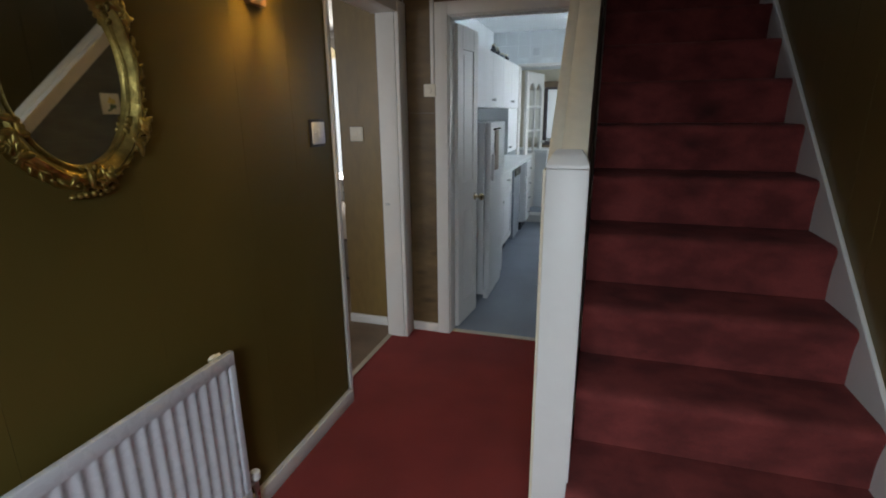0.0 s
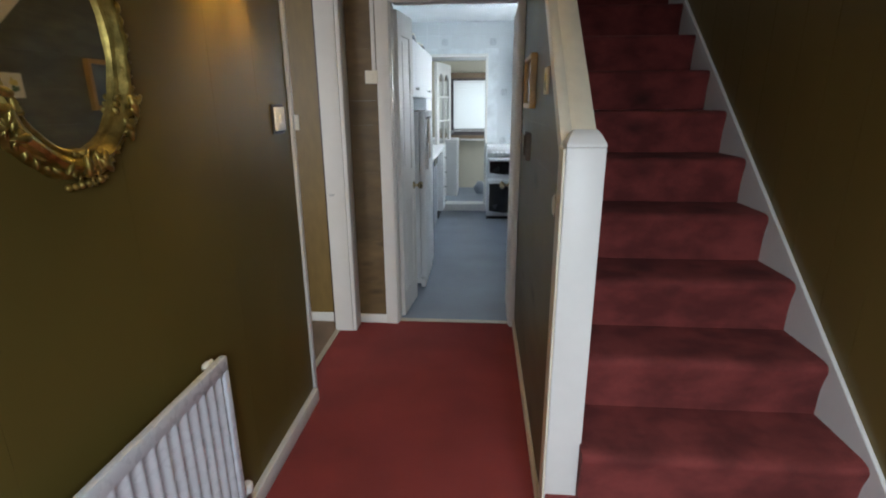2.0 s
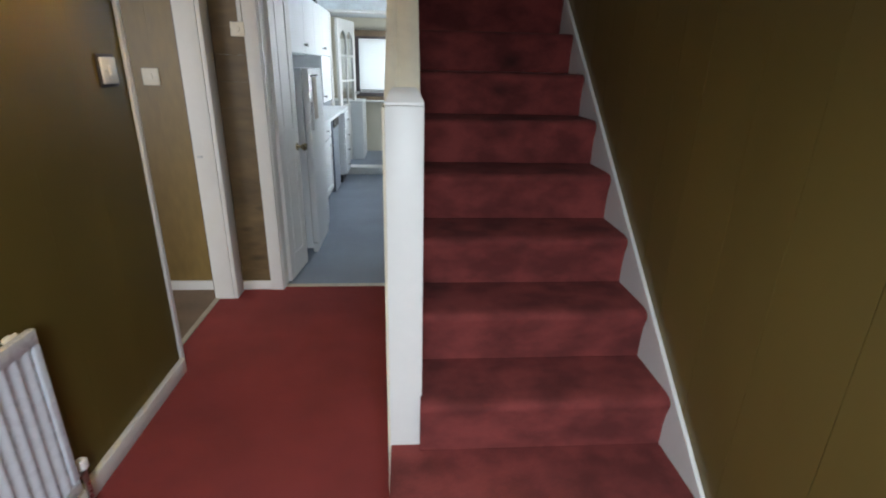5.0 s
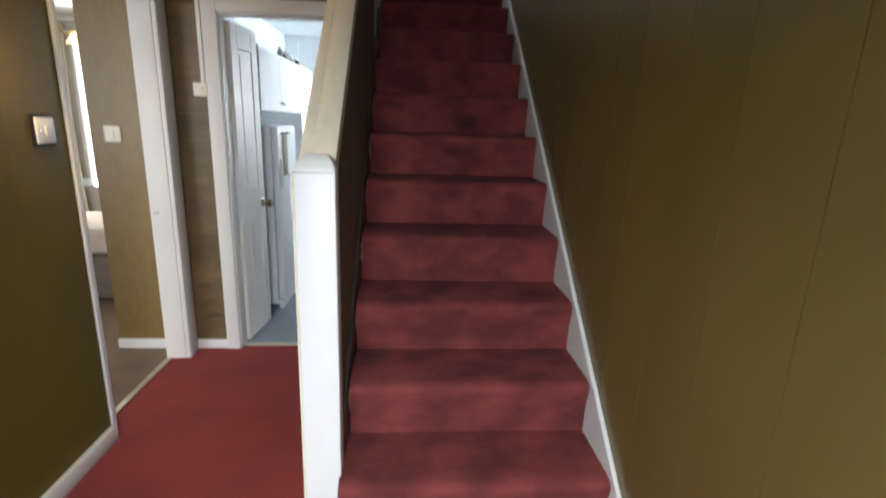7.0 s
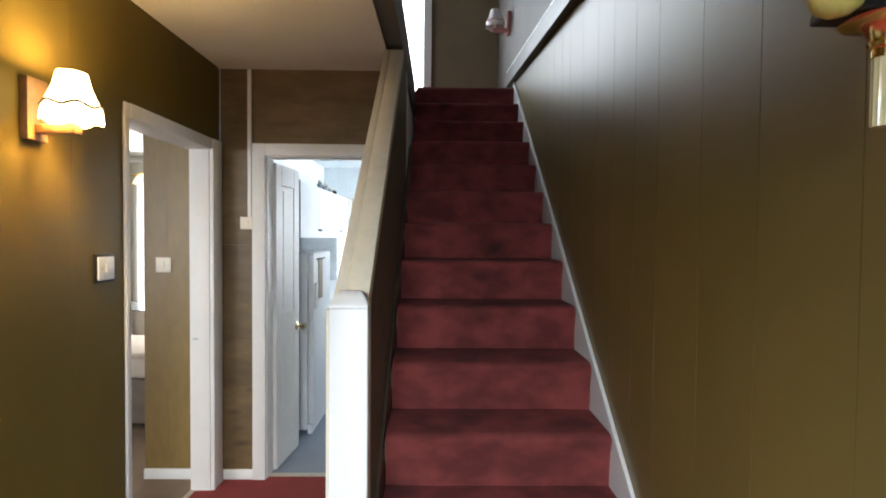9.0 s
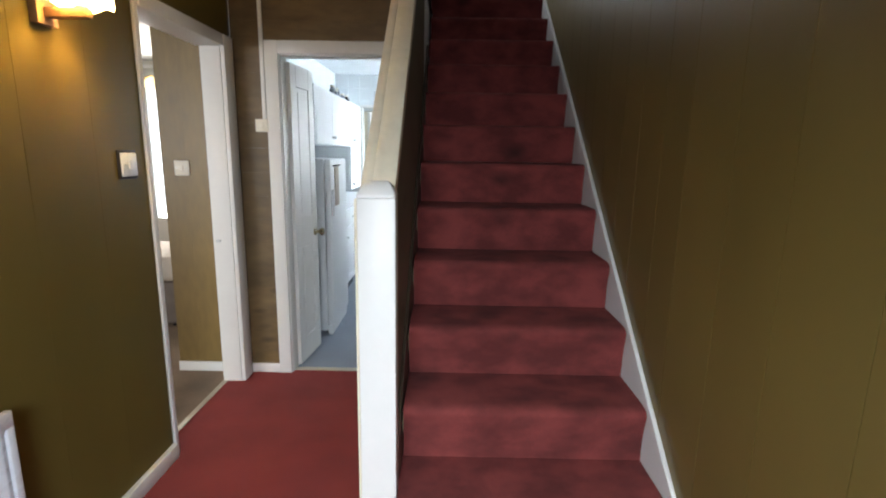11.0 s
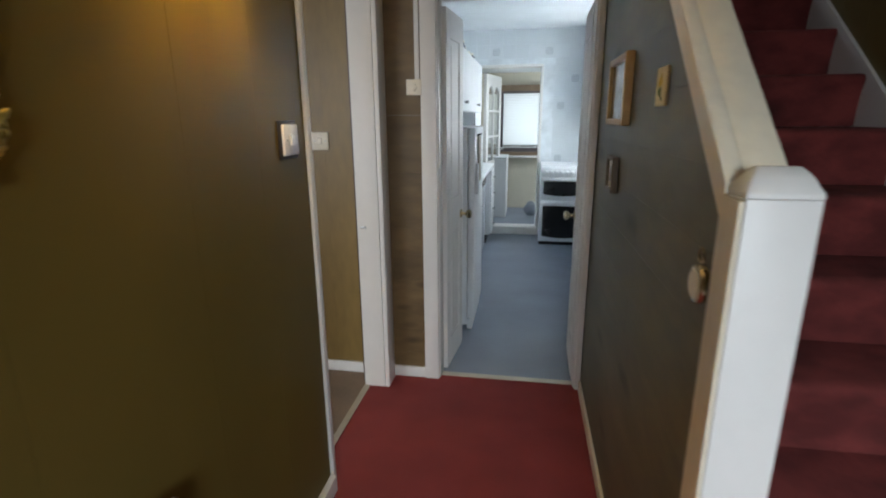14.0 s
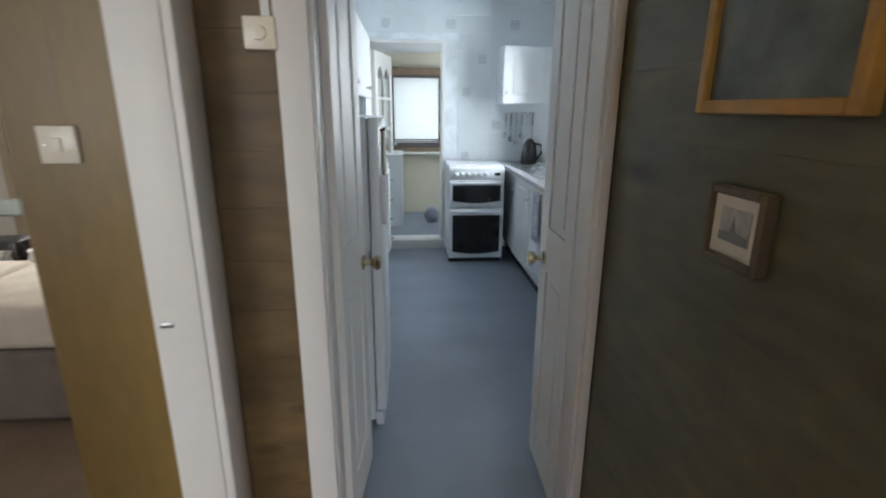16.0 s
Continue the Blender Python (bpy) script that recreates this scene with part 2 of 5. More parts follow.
def lathe(bm, profile, m=Matrix(), steps=24):
    """Turns (radius, height) pairs about z."""
    rings = []
    for r, h in profile:
        rings.append([bm.verts.new(m @ Vector((r * math.cos(2 * math.pi * i / steps), r * math.sin(2 * math.pi * i / steps), h))) for i in range(steps)])
    for a, b in zip(rings, rings[1:]):
        for i in range(steps):
            bm.faces.new((a[i], a[(i + 1) % steps], b[(i + 1) % steps], b[i]))
    for ring, flip in ((rings[0], True), (rings[-1], False)):
        bm.faces.new(ring[::-1] if flip else ring)
    return bm


def prism(bm, points, axis, a, b):
    """A flat outline of (u, v) pairs pushed from a to b along an axis."""
    def at(u, v, w):
        return {"x": (w, u, v), "y": (u, w, v), "z": (u, v, w)}[axis]
    lo, hi = [bm.verts.new(at(u, v, a)) for u, v in points], [bm.verts.new(at(u, v, b)) for u, v in points]
    bm.faces.new(lo), bm.faces.new(hi[::-1])
    for i in range(len(points)):
        j = (i + 1) % len(points)
        bm.faces.new((lo[j], lo[i], hi[i], hi[j]))
    return bm


def tube(bm, path, radius, steps=10):
    pts = [Vector(p) for p in path]
    rings = []
    for i, p in enumerate(pts):
        d = (pts[min(i + 1, len(pts) - 1)] - pts[max(i - 1, 0)]).normalized()
        q = d.to_track_quat("Z", "Y").to_matrix()
        r = radius[i] if isinstance(radius, (list, tuple)) else radius
        rings.append([bm.verts.new(p + q @ Vector((r * math.cos(2 * math.pi * k / steps), r * math.sin(2 * math.pi * k / steps), 0))) for k in range(steps)])
    for a, b in zip(rings, rings[1:]):
        for k in range(steps):
            bm.faces.new((a[k], a[(k + 1) % steps], b[(k + 1) % steps], b[k]))
    bm.faces.new(rings[0][::-1]), bm.faces.new(rings[-1])
    return bm


def mesh_of(name, bm, mat, smooth=False):
    bmesh.ops.recalc_face_normals(bm, faces=bm.faces)
    me = bpy.data.meshes.new(name)
    bm.to_mesh(me)
    bm.free()
    me.materials.append(mat)
    if smooth:
        for p in me.polygons:
            p.use_smooth = True
        me.set_sharp_from_angle(angle=radians(40))
    return me


def solid(name, bm, mat, label="", category="", kind="structure", smooth=False, group=""):
    return tagged(new(name, mesh_of(name, bm, mat, smooth)), label, category, group, kind)


def thing(name, at, label, category, group="", turn=0.0):
    ob = new(name)
    ob.empty_display_size = 0.05
    ob.matrix_world = pose(*at, 0, 0, turn)
    return tagged(ob, label, category, group)


def part(name, bm, mat, parent, label="", smooth=False, m=None):
    ob = new(name, mesh_of(name, bm, mat, smooth))
    ob.parent = parent
    if m is not None:
        ob.matrix_basis = m
    return tagged(ob, label)


# ---- the house: plan in metres ----
XL, XP, XS, XR = 2.06, 3.115, 3.190, 4.04     # hall's left wall, partition's two faces, stair side wall
YF, YK = -0.85, 3.20                           # front wall, kitchen wall
CEILING, LANDING, TOP = 2.515, 2.725, 5.0
RISE, GOING, NOSE3 = 0.1945, 0.2395, 1.655    # stairs


def nose_y(k):
    return NOSE3 + GOING * (k - 3)


# floors
floor_hall = solid("floor", boxes((1.955, XR, YF, 3.245, -0.1, 0)), CARPET, "red pile carpet over the hall floor", "floor")
solid("floor_kitchen", boxes((1.85, 4.2, 3.245, 6.89, -0.1, 0)), VINYL, "blue grey vinyl floor of the kitchen", "floor")
solid("floor_living", boxes((-2.4, 1.955, -1.2, 6.7, -0.1, -0.002)), BEIGE, "short brown carpet of the living room", "floor")
solid("floor_porch", boxes((1.2, 3.6, 7.07, 8.31, -0.1, 0.09)), VINYL, "dark grey floor of the back porch", "floor")
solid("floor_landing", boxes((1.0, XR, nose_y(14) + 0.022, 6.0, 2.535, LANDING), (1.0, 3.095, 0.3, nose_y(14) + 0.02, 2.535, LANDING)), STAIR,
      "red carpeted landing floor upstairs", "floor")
solid("threshold", boxes((2.345, 3.075, 3.222, 3.262, 0, 0.008), bevel=0.003), STRIP, "metal threshold strip between carpet and vinyl", "threshold")
solid("threshold_living", boxes((1.94, 1.972, 2.29, 3.05, 0, 0.007), bevel=0.003), STRIP, "brass coloured carpet strip in the doorway", "threshold")


# a wall with upright panels, in a plane of constant x
def upright_panels(wall, mat, x0, x1, edges, z0, top, skip=(), gap=0.0004):
    for a, b in zip(edges, edges[1:]):
        for lo, hi in ([(z0, None)] if not any(s[0] < (a + b) / 2 < s[1] for s in skip) else [(s[2], None) for s in skip if s[0] < (a + b) / 2 < s[1]]):
            bm = bmesh.new()
            prism(bm, [(a + gap, lo), (b - gap, lo), (b - gap, top(b)), (a + gap, top(a))], "x", x0, x1)
            if gap > 0.002:
                bmesh.ops.bevel(bm, geom=list(bm.edges), offset=0.0008, segments=1, affect="EDGES")
            part("panel", bm, mat, wall)


def steps_between(a, b, rng, lo=0.14, hi=0.26):
    out = [a]
    while out[-1] < b - hi:
        out.append(out[-1] + rng.uniform(lo, hi))
    return out + [b]


rng = random.Random(5)
# left wall with the doorway to the living room
wall_left = solid("wall_left", boxes((1.92, XL - 0.01, YF, 2.272, 0, CEILING), (1.92, XL - 0.01, 3.10, YK + 0.1, 0, CEILING), (1.92, XL - 0.01, 2.272, 3.10, 2.035, CEILING)),
                  DARKWOOD, "hall wall clad in olive brown panels", "wall")
upright_panels(wall_left, WALL, XL - 0.01, XL, steps_between(YF, 2.262, rng, 0.30, 0.45), 0.0, lambda y: CEILING)
upright_panels(wall_left, WALL, XL - 0.01, XL, [2.262, 2.71, 3.165], 2.06, lambda y: CEILING)
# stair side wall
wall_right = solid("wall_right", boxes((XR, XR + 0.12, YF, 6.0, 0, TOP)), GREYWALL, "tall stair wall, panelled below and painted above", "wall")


def rail_z(y):
    return 2.60 + 0.115 * (max(y, 1.2) - 2.43)


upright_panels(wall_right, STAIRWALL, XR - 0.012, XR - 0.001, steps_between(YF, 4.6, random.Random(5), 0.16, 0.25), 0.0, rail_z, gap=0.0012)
bm = bmesh.new()
prism(bm, [(YF, rail_z(0) - 0.01), (1.2, rail_z(1.2) - 0.01), (4.62, rail_z(4.62) - 0.01), (4.62, rail_z(4.62) + 0.10), (1.2, rail_z(1.2) + 0.10), (YF, rail_z(0) + 0.10)], "x", XR - 0.06, XR - 0.001)
solid("trim_dark", bm, DARKWOOD, "dark stained rail capping the stair wall panels", "rail")
bm = bmesh.new()
prism(bm, [(YF, rail_z(0) + 0.102), (1.2, rail_z(1.2) + 0.102), (4.62, rail_z(4.62) + 0.102), (4.62, rail_z(4.62) + 0.135), (1.2, rail_z(1.2) + 0.135), (YF, rail_z(0) + 0.135)], "x", XR - 0.045, XR - 0.001)
solid("trim_white", bm, WHITE, "white moulding above the dark rail", "rail")


# a wall with level planks in a plane of constant y or x
def level_planks(wall, mat, axis, w0, w1, spans, height=0.145, z0=0.0, seed=1):
    r = random.Random(seed)
    for u0, u1, za, zb in spans:
        z = z0
        while z < zb - 0.005:
            lo, hi = max(z, za) + 0.0003, min(z + height, zb) - 0.0003
            if hi - lo > 0.01:
                cut = [u0] + ([u0 + (u1 - u0) * r.uniform(0.3, 0.7)] if u1 - u0 > 1.2 and r.random() < 0.5 else []) + [u1]
                for a, b in zip(cut, cut[1:]):
                    bm = bmesh.new()
                    box(bm, *((w0, w1, a + 0.001, b - 0.001, lo, hi) if axis == "x" else (a + 0.001, b - 0.001, w0, w1, lo, hi)), bevel=0.0003)
                    part("plank", bm, mat, wall)
            z += height


# kitchen wall with its doorway
wall_kitchen = solid("wall_kitchen", boxes((1.94, 2.305, YK + 0.012, 3.30, 0, CEILING), (3.115, XS, YK + 0.012, 3.30, 0, CEILING), (2.305, 3.115, YK + 0.012, 3.30, 2.025, CEILING)),
                     KPAINT, "end wall of the hall clad in brown knotty planks", "wall")
level_planks(wall_kitchen, PLANK2, "y", YK, YK + 0.012, [(XL, 2.258, 0, CEILING), (2.258, XP, 2.06, CEILING)], seed=3)

# partition between the hall and the stairs, with its sloping top
Y0, CAP0, CAPS = 1.537, 1.270, 0.90            # partition's end, foot and slope of its capping


def cap_z(y):
    return CAP0 + CAPS * (y - Y0)


y_top = Y0 + (CEILING - CAP0) / CAPS
bm = bmesh.new()
prism(bm, [(Y0, 0), (YK, 0), (YK, CEILING), (y_top, CEILING), (Y0, CAP0)], "x", XP + 0.012, XS)
wall_partition = solid("wall_partition", bm, PLANK, "dark planked partition beneath the sloping handrail", "wall")
z, r = 0.0, random.Random(8)
while z < CEILING - 0.01:
    lo, hi = z + 0.0002, min(z + 0.15, CEILING) - 0.0002
    ya, yb = max(Y0, Y0 + (lo - CAP0) / CAPS), max(Y0, Y0 + (hi - CAP0) / CAPS)
    cuts = [r.uniform(0.35, 0.65)] if z < 1.4 else []
    pts = [0.0] + cuts + [1.0]
    for i, (a, b) in enumerate(zip(pts, pts[1:])):
        al, ah = (ya, yb) if i == 0 else (ya + (YK - ya) * a,) * 2
        bl = YK if i == len(pts) - 2 else ya + (YK - ya) * b
        bm = bmesh.new()
        prism(bm, [(al + 0.0002, lo), (bl - 0.0002, lo), (bl - 0.0002, hi), (ah + 0.0002, hi)], "x", XP, XP + 0.012)
        bmesh.ops.bevel(bm, geom=list(bm.edges), offset=0.0002, segments=1, affect="EDGES")
        part("plank", bm, PLANK, wall_partition)
    z += 0.15
# sloping cap, with a pine bead along its hall edge
bm = bmesh.new()
ye = Y0 + (CEILING - CAP0 - 0.066) / CAPS
prism(bm, [(Y0, CAP0 + 0.001), (y_top, CEILING - 0.001), (ye, CEILING - 0.001), (Y0 - 0.03, CAP0 + 0.039), (Y0 - 0.03, CAP0 - 0.02)], "x", XP + 0.0131, XS + 0.004)
bmesh.ops.bevel(bm, geom=list(bm.edges), offset=0.0012, segments=1, affect="EDGES")
solid("partition_capping", bm, CREAM, "cream painted sloping capping board of the partition", "capping", smooth=True)
bm = bmesh.new()
yb_ = Y0 + (CEILING - CAP0 - 0.066) / CAPS
prism(bm, [(Y0 + 0.001, CAP0), (y_top, CEILING - 0.001), (yb_, CEILING - 0.001), (Y0 + 0.001, CAP0 + 0.066)], "x", XP - 0.019, XP + 0.013)
bmesh.ops.bevel(bm, geom=list(bm.edges), offset=0.0012, segments=1, affect="EDGES")
solid("trim_bead", bm, CREAM, "cream painted bead along the sloping capping", "trim", smooth=True)

# stairs: carpeted treads with rounded noses
stairs = thing("staircase", (0, 0, 0), "straight staircase covered in worn red carpet", "stairs")
stairs["kind"] = "structure"
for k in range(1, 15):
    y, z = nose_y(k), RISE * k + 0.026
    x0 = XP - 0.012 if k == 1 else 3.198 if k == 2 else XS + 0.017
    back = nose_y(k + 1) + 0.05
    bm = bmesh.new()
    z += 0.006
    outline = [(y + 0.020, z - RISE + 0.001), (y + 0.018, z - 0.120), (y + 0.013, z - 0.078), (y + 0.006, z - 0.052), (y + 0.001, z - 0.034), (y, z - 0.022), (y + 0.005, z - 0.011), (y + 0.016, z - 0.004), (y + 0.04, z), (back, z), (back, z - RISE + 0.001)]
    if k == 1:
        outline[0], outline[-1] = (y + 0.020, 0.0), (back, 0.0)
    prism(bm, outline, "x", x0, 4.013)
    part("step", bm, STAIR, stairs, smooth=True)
bm = bmesh.new()
s = RISE / GOING


def string_z(y):
    return RISE * 3 + s * (y - NOSE3)


prism(bm, [(0.98, 0.0), (1.5, 0.0), (4.35, string_z(4.35) - 0.30), (4.35, string_z(4.35) + 0.052), (1.02, string_z(1.02) + 0.052), (0.98, string_z(0.98) + 0.02)], "x", 4.013, XR - 0.012)
bmesh.ops.bevel(bm, geom=list(bm.edges), offset=0.003, segments=1, affect="EDGES")
part("string_board", bm, WHITE, stairs, "white painted string board")
# thin dark string on the partition side
bm = bmesh.new()
prism(bm, [(1.56, 0.2), (YK + 0.3, string_z(YK + 0.3) - 0.3), (YK + 0.3, string_z(YK + 0.3) + 0.03), (1.56, string_z(1.56) + 0.03)], "x", XS + 0.001, XS + 0.012)
part("string_board", bm, DARKWOOD, stairs, "dark stained string board")

# bare white paint between the carpet and the partition
for k in range(3, 12):
    y, z = nose_y(k), RISE * k + 0.026
    bm = bmesh.new()
    prism(bm, [(y + 0.028, z - 0.10), (y + 0.036, z - 0.11), (y + 0.040, z - 0.04), (y + 0.026, z - 0.03)], "x", XS + 0.0125, XS + 0.016)
    part("tread_end", bm, LANDWALL, stairs, "worn dull painted tread end")

# newel post
newel = thing("newel_post", (3.148, 1.5, RISE), "square white painted newel post with chamfered cap", "newel post")
part("post", boxes((-0.048, 0.055, -0.036, 0.036, 0, 1.125), bevel=0.003, seg=2), WHITE, newel, smooth=True)
bm = bmesh.new()
prof = [(0.0517, 0.0363, 1.1255), (0.0517, 0.0363, 1.134), (0.040, 0.020, 1.158), (0.030, 0.006, 1.170)]
rings = [[bm.verts.new((0.0035 + sx * hx, sy * hy, zz)) for sx, sy in ((-1, -1), (1, -1), (1, 1), (-1, 1))] for hx, hy, zz in prof]
for a, b in zip(rings, rings[1:]):
    for i in range(4):
        bm.faces.new((a[i], a[(i + 1) % 4], b[(i + 1) % 4], b[i]))
bm.faces.new(rings[0][::-1]), bm.faces.new(rings[-1])
bmesh.ops.bevel(bm, geom=list(bm.edges), offset=0.0015, segments=1, affect="EDGES")
part("cap", bm, WHITE, newel, smooth=True)
# Newel's hall side is white too; cream here holds the warm lamp light.
part("warm_tint_board", boxes((-0.056, -0.0485, -0.034, 0.037, -0.190, 1.122), bevel=0.002), CREAM, newel, "thin cream board tinted for warm lamp light")

# ceilings and closing walls
# Second box, out of view, extends over the stairs to block front light.
solid("ceiling", boxes((1.92, 3.10, YF, YK + 0.1, CEILING, 2.53), (3.10, XR, YF, 1.45, CEILING, 2.53)), CEIL, "off-white hall ceiling, extended unseen over the stair foot", "ceiling")
# Unseen stairwell ceiling, grey so that it bounces little light onto the stairs.
solid("ceiling_stairwell", boxes((1.0, XR + 0.12, -1.3, 6.1, TOP, TOP + 0.1)), GREYWALL, "unseen stairwell ceiling, greyed to cut bounced light", "ceiling")
solid("ceiling_kitchen", boxes((1.75, XS, 3.3, 4.45, 2.42, 2.52), (1.75, 4.4, 4.45, 7.06, 2.42, 2.52)), KPAINT, "white kitchen ceiling", "ceiling")
solid("ceiling_living", boxes((-2.5, 1.92, -1.3, 6.8, 2.515, 2.6)), CEIL, "off-white living room ceiling", "ceiling")
solid("ceiling_porch", boxes((1.1, 3.7, 7.06, 8.41, 2.06, 2.16)), KPAINT, "white porch ceiling", "ceiling")
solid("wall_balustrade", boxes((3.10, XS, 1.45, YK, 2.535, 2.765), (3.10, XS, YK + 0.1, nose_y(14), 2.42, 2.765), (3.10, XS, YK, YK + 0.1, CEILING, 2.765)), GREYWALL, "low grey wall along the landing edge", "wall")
# Out of view; dark wood here only keeps bounced light off the risers.
solid("wall_stair_front", boxes((3.10, XR, 1.35, 1.45, 2.535, TOP)), DARKWOOD, "unseen wall above the hall, darkened to cut bounced light", "wall")
bm = boxes((XS + 0.001, 4.2, YK + 0.012, 3.30, 0, 1.50))
prism(bm, [(3.301, 1.49), (3.301, 1.45), (4.45, 2.385), (4.45, 2.425)], "x", XS + 0.001, 4.2)
# Unseen side wall behind the door leaf, added to block window glare.
prism(bm, [(3.301, 0), (4.05, 0), (4.05, 2.06), (4.44, 2.385), (4.44, 2.419), (3.301, 2.419)], "x", 3.178, XS)
box(bm, XS + 0.001, XR + 0.12, 4.40, 4.449, 2.43, 2.53)
solid("wall_understairs", bm, KPAINT, "white sloping kitchen ceiling with an added glare-blocking side wall", "wall")
# Both landing walls are unseen and dark for the same dimming.
solid("wall_landing_left", boxes((0.9, 1.0, -1.2, 2.0, 2.53, TOP), (0.9, 1.0, 5.4, 6.0, 2.53, TOP), (0.9, 1.0, 2.0, 5.4, 2.53, 3.5), (0.9, 1.0, 2.0, 5.4, 4.8, TOP)), DARKWOOD, "unseen landing wall, darkened to cut bounced light", "wall")
solid("wall_landing_front", boxes((1.0, 3.1, 0.25, 0.35, 2.725, TOP)), DARKWOOD, "unseen landing wall, darkened to cut bounced light", "wall")
# front wall with its glazed door
solid("wall_front", boxes((1.92, 2.74, YF - 0.12, YF, 0, 2.53), (3.71, XR + 0.12, YF - 0.12, YF, 0, 2.53), (2.74, 3.71, YF - 0.12, YF, 2.25, 2.53)), WALL, "front wall of the hall around the entrance", "wall")
fd = thing("front_door", (2.74, YF - 0.08, 0), "white front door with a tall frosted pane", "door")
part("frame", boxes((0, 0.05, 0, 0.06, 0, 2.25), (0.92, 0.97, 0, 0.06, 0, 2.25), (0.05, 0.92, 0, 0.06, 2.20, 2.25), bevel=0.003), WHITE, fd)
part("leaf", boxes((0.052, 0.918, 0.01, 0.05, 0.005, 0.55), (0.052, 0.12, 0.01, 0.05, 0.55, 2.198), (0.85, 0.918, 0.01, 0.05, 0.55, 2.198), (0.12, 0.85, 0.01, 0.05, 2.12, 2.198), bevel=0.003), WHITE, fd)
part("pane", boxes((0.12, 0.85, 0.024, 0.032, 0.55, 2.12)), DAYGLOW, fd, "bright frosted glass")

# landing end with its window
lw = boxes((1.0, 1.25, 5.7, 5.82, 2.725, TOP), (3.27, XR, 5.7, 5.82, 2.725, TOP), (1.25, 3.27, 5.7, 5.82, 4.75, TOP), (1.25, 2.9, 5.7, 5.82, 2.725, 3.0))
solid("wall_landing_end", lw, LANDWALL, "grey beige end wall of the landing", "wall")
win = thing("landing_window", (2.585, 5.70, 2.95), "wide white framed landing window, brightly lit", "window")
win["kind"] = "structure"
part("frame", boxes((-1.335, -1.28, -0.02, 0.1, 0.05, 1.8), (0.63, 0.685, -0.02, 0.1, -0.22, 1.8), (-1.28, 0.315, -0.02, 0.1, 0.05, 0.10), (-1.28, 0.63, -0.02, 0.1, 1.745, 1.8), (0.315, 0.36, -0.02, 0.1, -0.22, 1.745), bevel=0.003), WHITE, win)
for x0, x1, z0 in ((-1.28, 0.315, 0.10), (0.36, 0.63, -0.22)):
    part("pane", boxes((x0, x1, 0.04, 0.05, z0, 1.745)), LANDGLOW, win, "bright overcast glass")
part("architrave", boxes((0.64, 0.72, -0.035, -0.022, -0.22, 1.86), bevel=0.003), WHITE, win)

# Weak glowing window out of view, added for sheen on the stair boards.
sw = thing("unseen_landing_window", (0.95, 3.7, 3.5), "unseen landing window added for sheen on the stair wall", "window")
sw["kind"] = "structure"
part("frame", boxes((-0.05, 0.05, -1.7, -1.64, 0, 1.3), (-0.05, 0.05, 1.64, 1.7, 0, 1.3), (-0.05, 0.05, -1.64, 1.64, 0, 0.06), (-0.05, 0.05, -1.64, 1.64, 1.24, 1.3), (-0.05, 0.05, -0.03, 0.03, 0.06, 1.24), bevel=0.003), WHITE, sw)
for y0, y1 in ((-1.64, -0.03), (0.03, 1.64)):
    part("pane", boxes((-0.006, 0.0, y0, y1, 0.06, 1.24)), SIDEGLOW, sw, "overcast glass")

# skirtings and architraves
def strip(name, dims, label, mat=None, category="skirting"):
    bm = bmesh.new()
    for d in dims:
        box(bm, *d, bevel=0.004, seg=2)
    return solid(name, bm, mat or WHITE, label, category, smooth=True)


strip("baseboard_left", [(XL, XL + 0.027, YF, 2.262, 0, 0.070)], "white skirting board along the panelled wall")
strip("baseboard_kitchen_wall", [(XL + 0.002, 2.258, YK - 0.016, YK - 0.001, 0, 0.062)], "white skirting board below the planks")
strip("baseboard_partition", [(XP - 0.014, XP - 0.0005, 1.60, YK - 0.03, 0, 0.062)], "cream skirting board along the planked partition", CREAM)
strip("baseboard_right", [(XR - 0.027, XR - 0.0125, YF, 0.98, 0, 0.085)], "white skirting board along the stair wall")
strip("door_casing_kitchen", [(2.258, 2.338, YK - 0.022, YK + 0.0, 0, 2.065), (3.082, 3.112, YK - 0.022, YK, 0, 2.065), (2.338, 3.082, YK - 0.022, YK, 1.992, 2.065)],
      "white painted architrave around the kitchen doorway", category="architrave")
strip("door_lining_kitchen", [(2.306, 2.345, YK + 0.001, 3.315, 0, 2.02), (3.075, 3.114, YK + 0.001, 3.315, 0, 2.02), (2.345, 3.075, YK + 0.001, 3.315, 1.985, 2.02)],
      "white painted lining of the kitchen doorway", category="door lining")
strip("door_casing_living", [(XL, XL + 0.013, 2.263, 2.292, 0, 2.068), (XL, XL + 0.0235, 3.053, 3.172, 0, 2.068), (XL, XL + 0.020, 2.293, 3.0525, 2.004, 2.068)],
      "white painted architrave around the living room doorway", category="architrave")
strip("door_lining_living", [(1.925, XL - 0.001, 2.273, 2.292, 0, 2.03), (1.943, XL - 0.001, 3.05, 3.099, 0, 2.03), (1.925, XL - 0.001, 2.293, 3.049, 2.004, 2.03)],
      "white painted lining of the living room doorway", category="door lining")
strip("strike_plate", [(1.962, 1.992, 3.045, 3.0495, 0.893, 0.907)], "small steel strike plate in the door lining", STEEL, "strike plate")

# kitchen shell
kl = boxes((1.75, 1.85, 3.3, 6.89, 0, 2.42))
solid("wall_kitchen_left", kl, KPAINT, "white kitchen side wall", "wall")
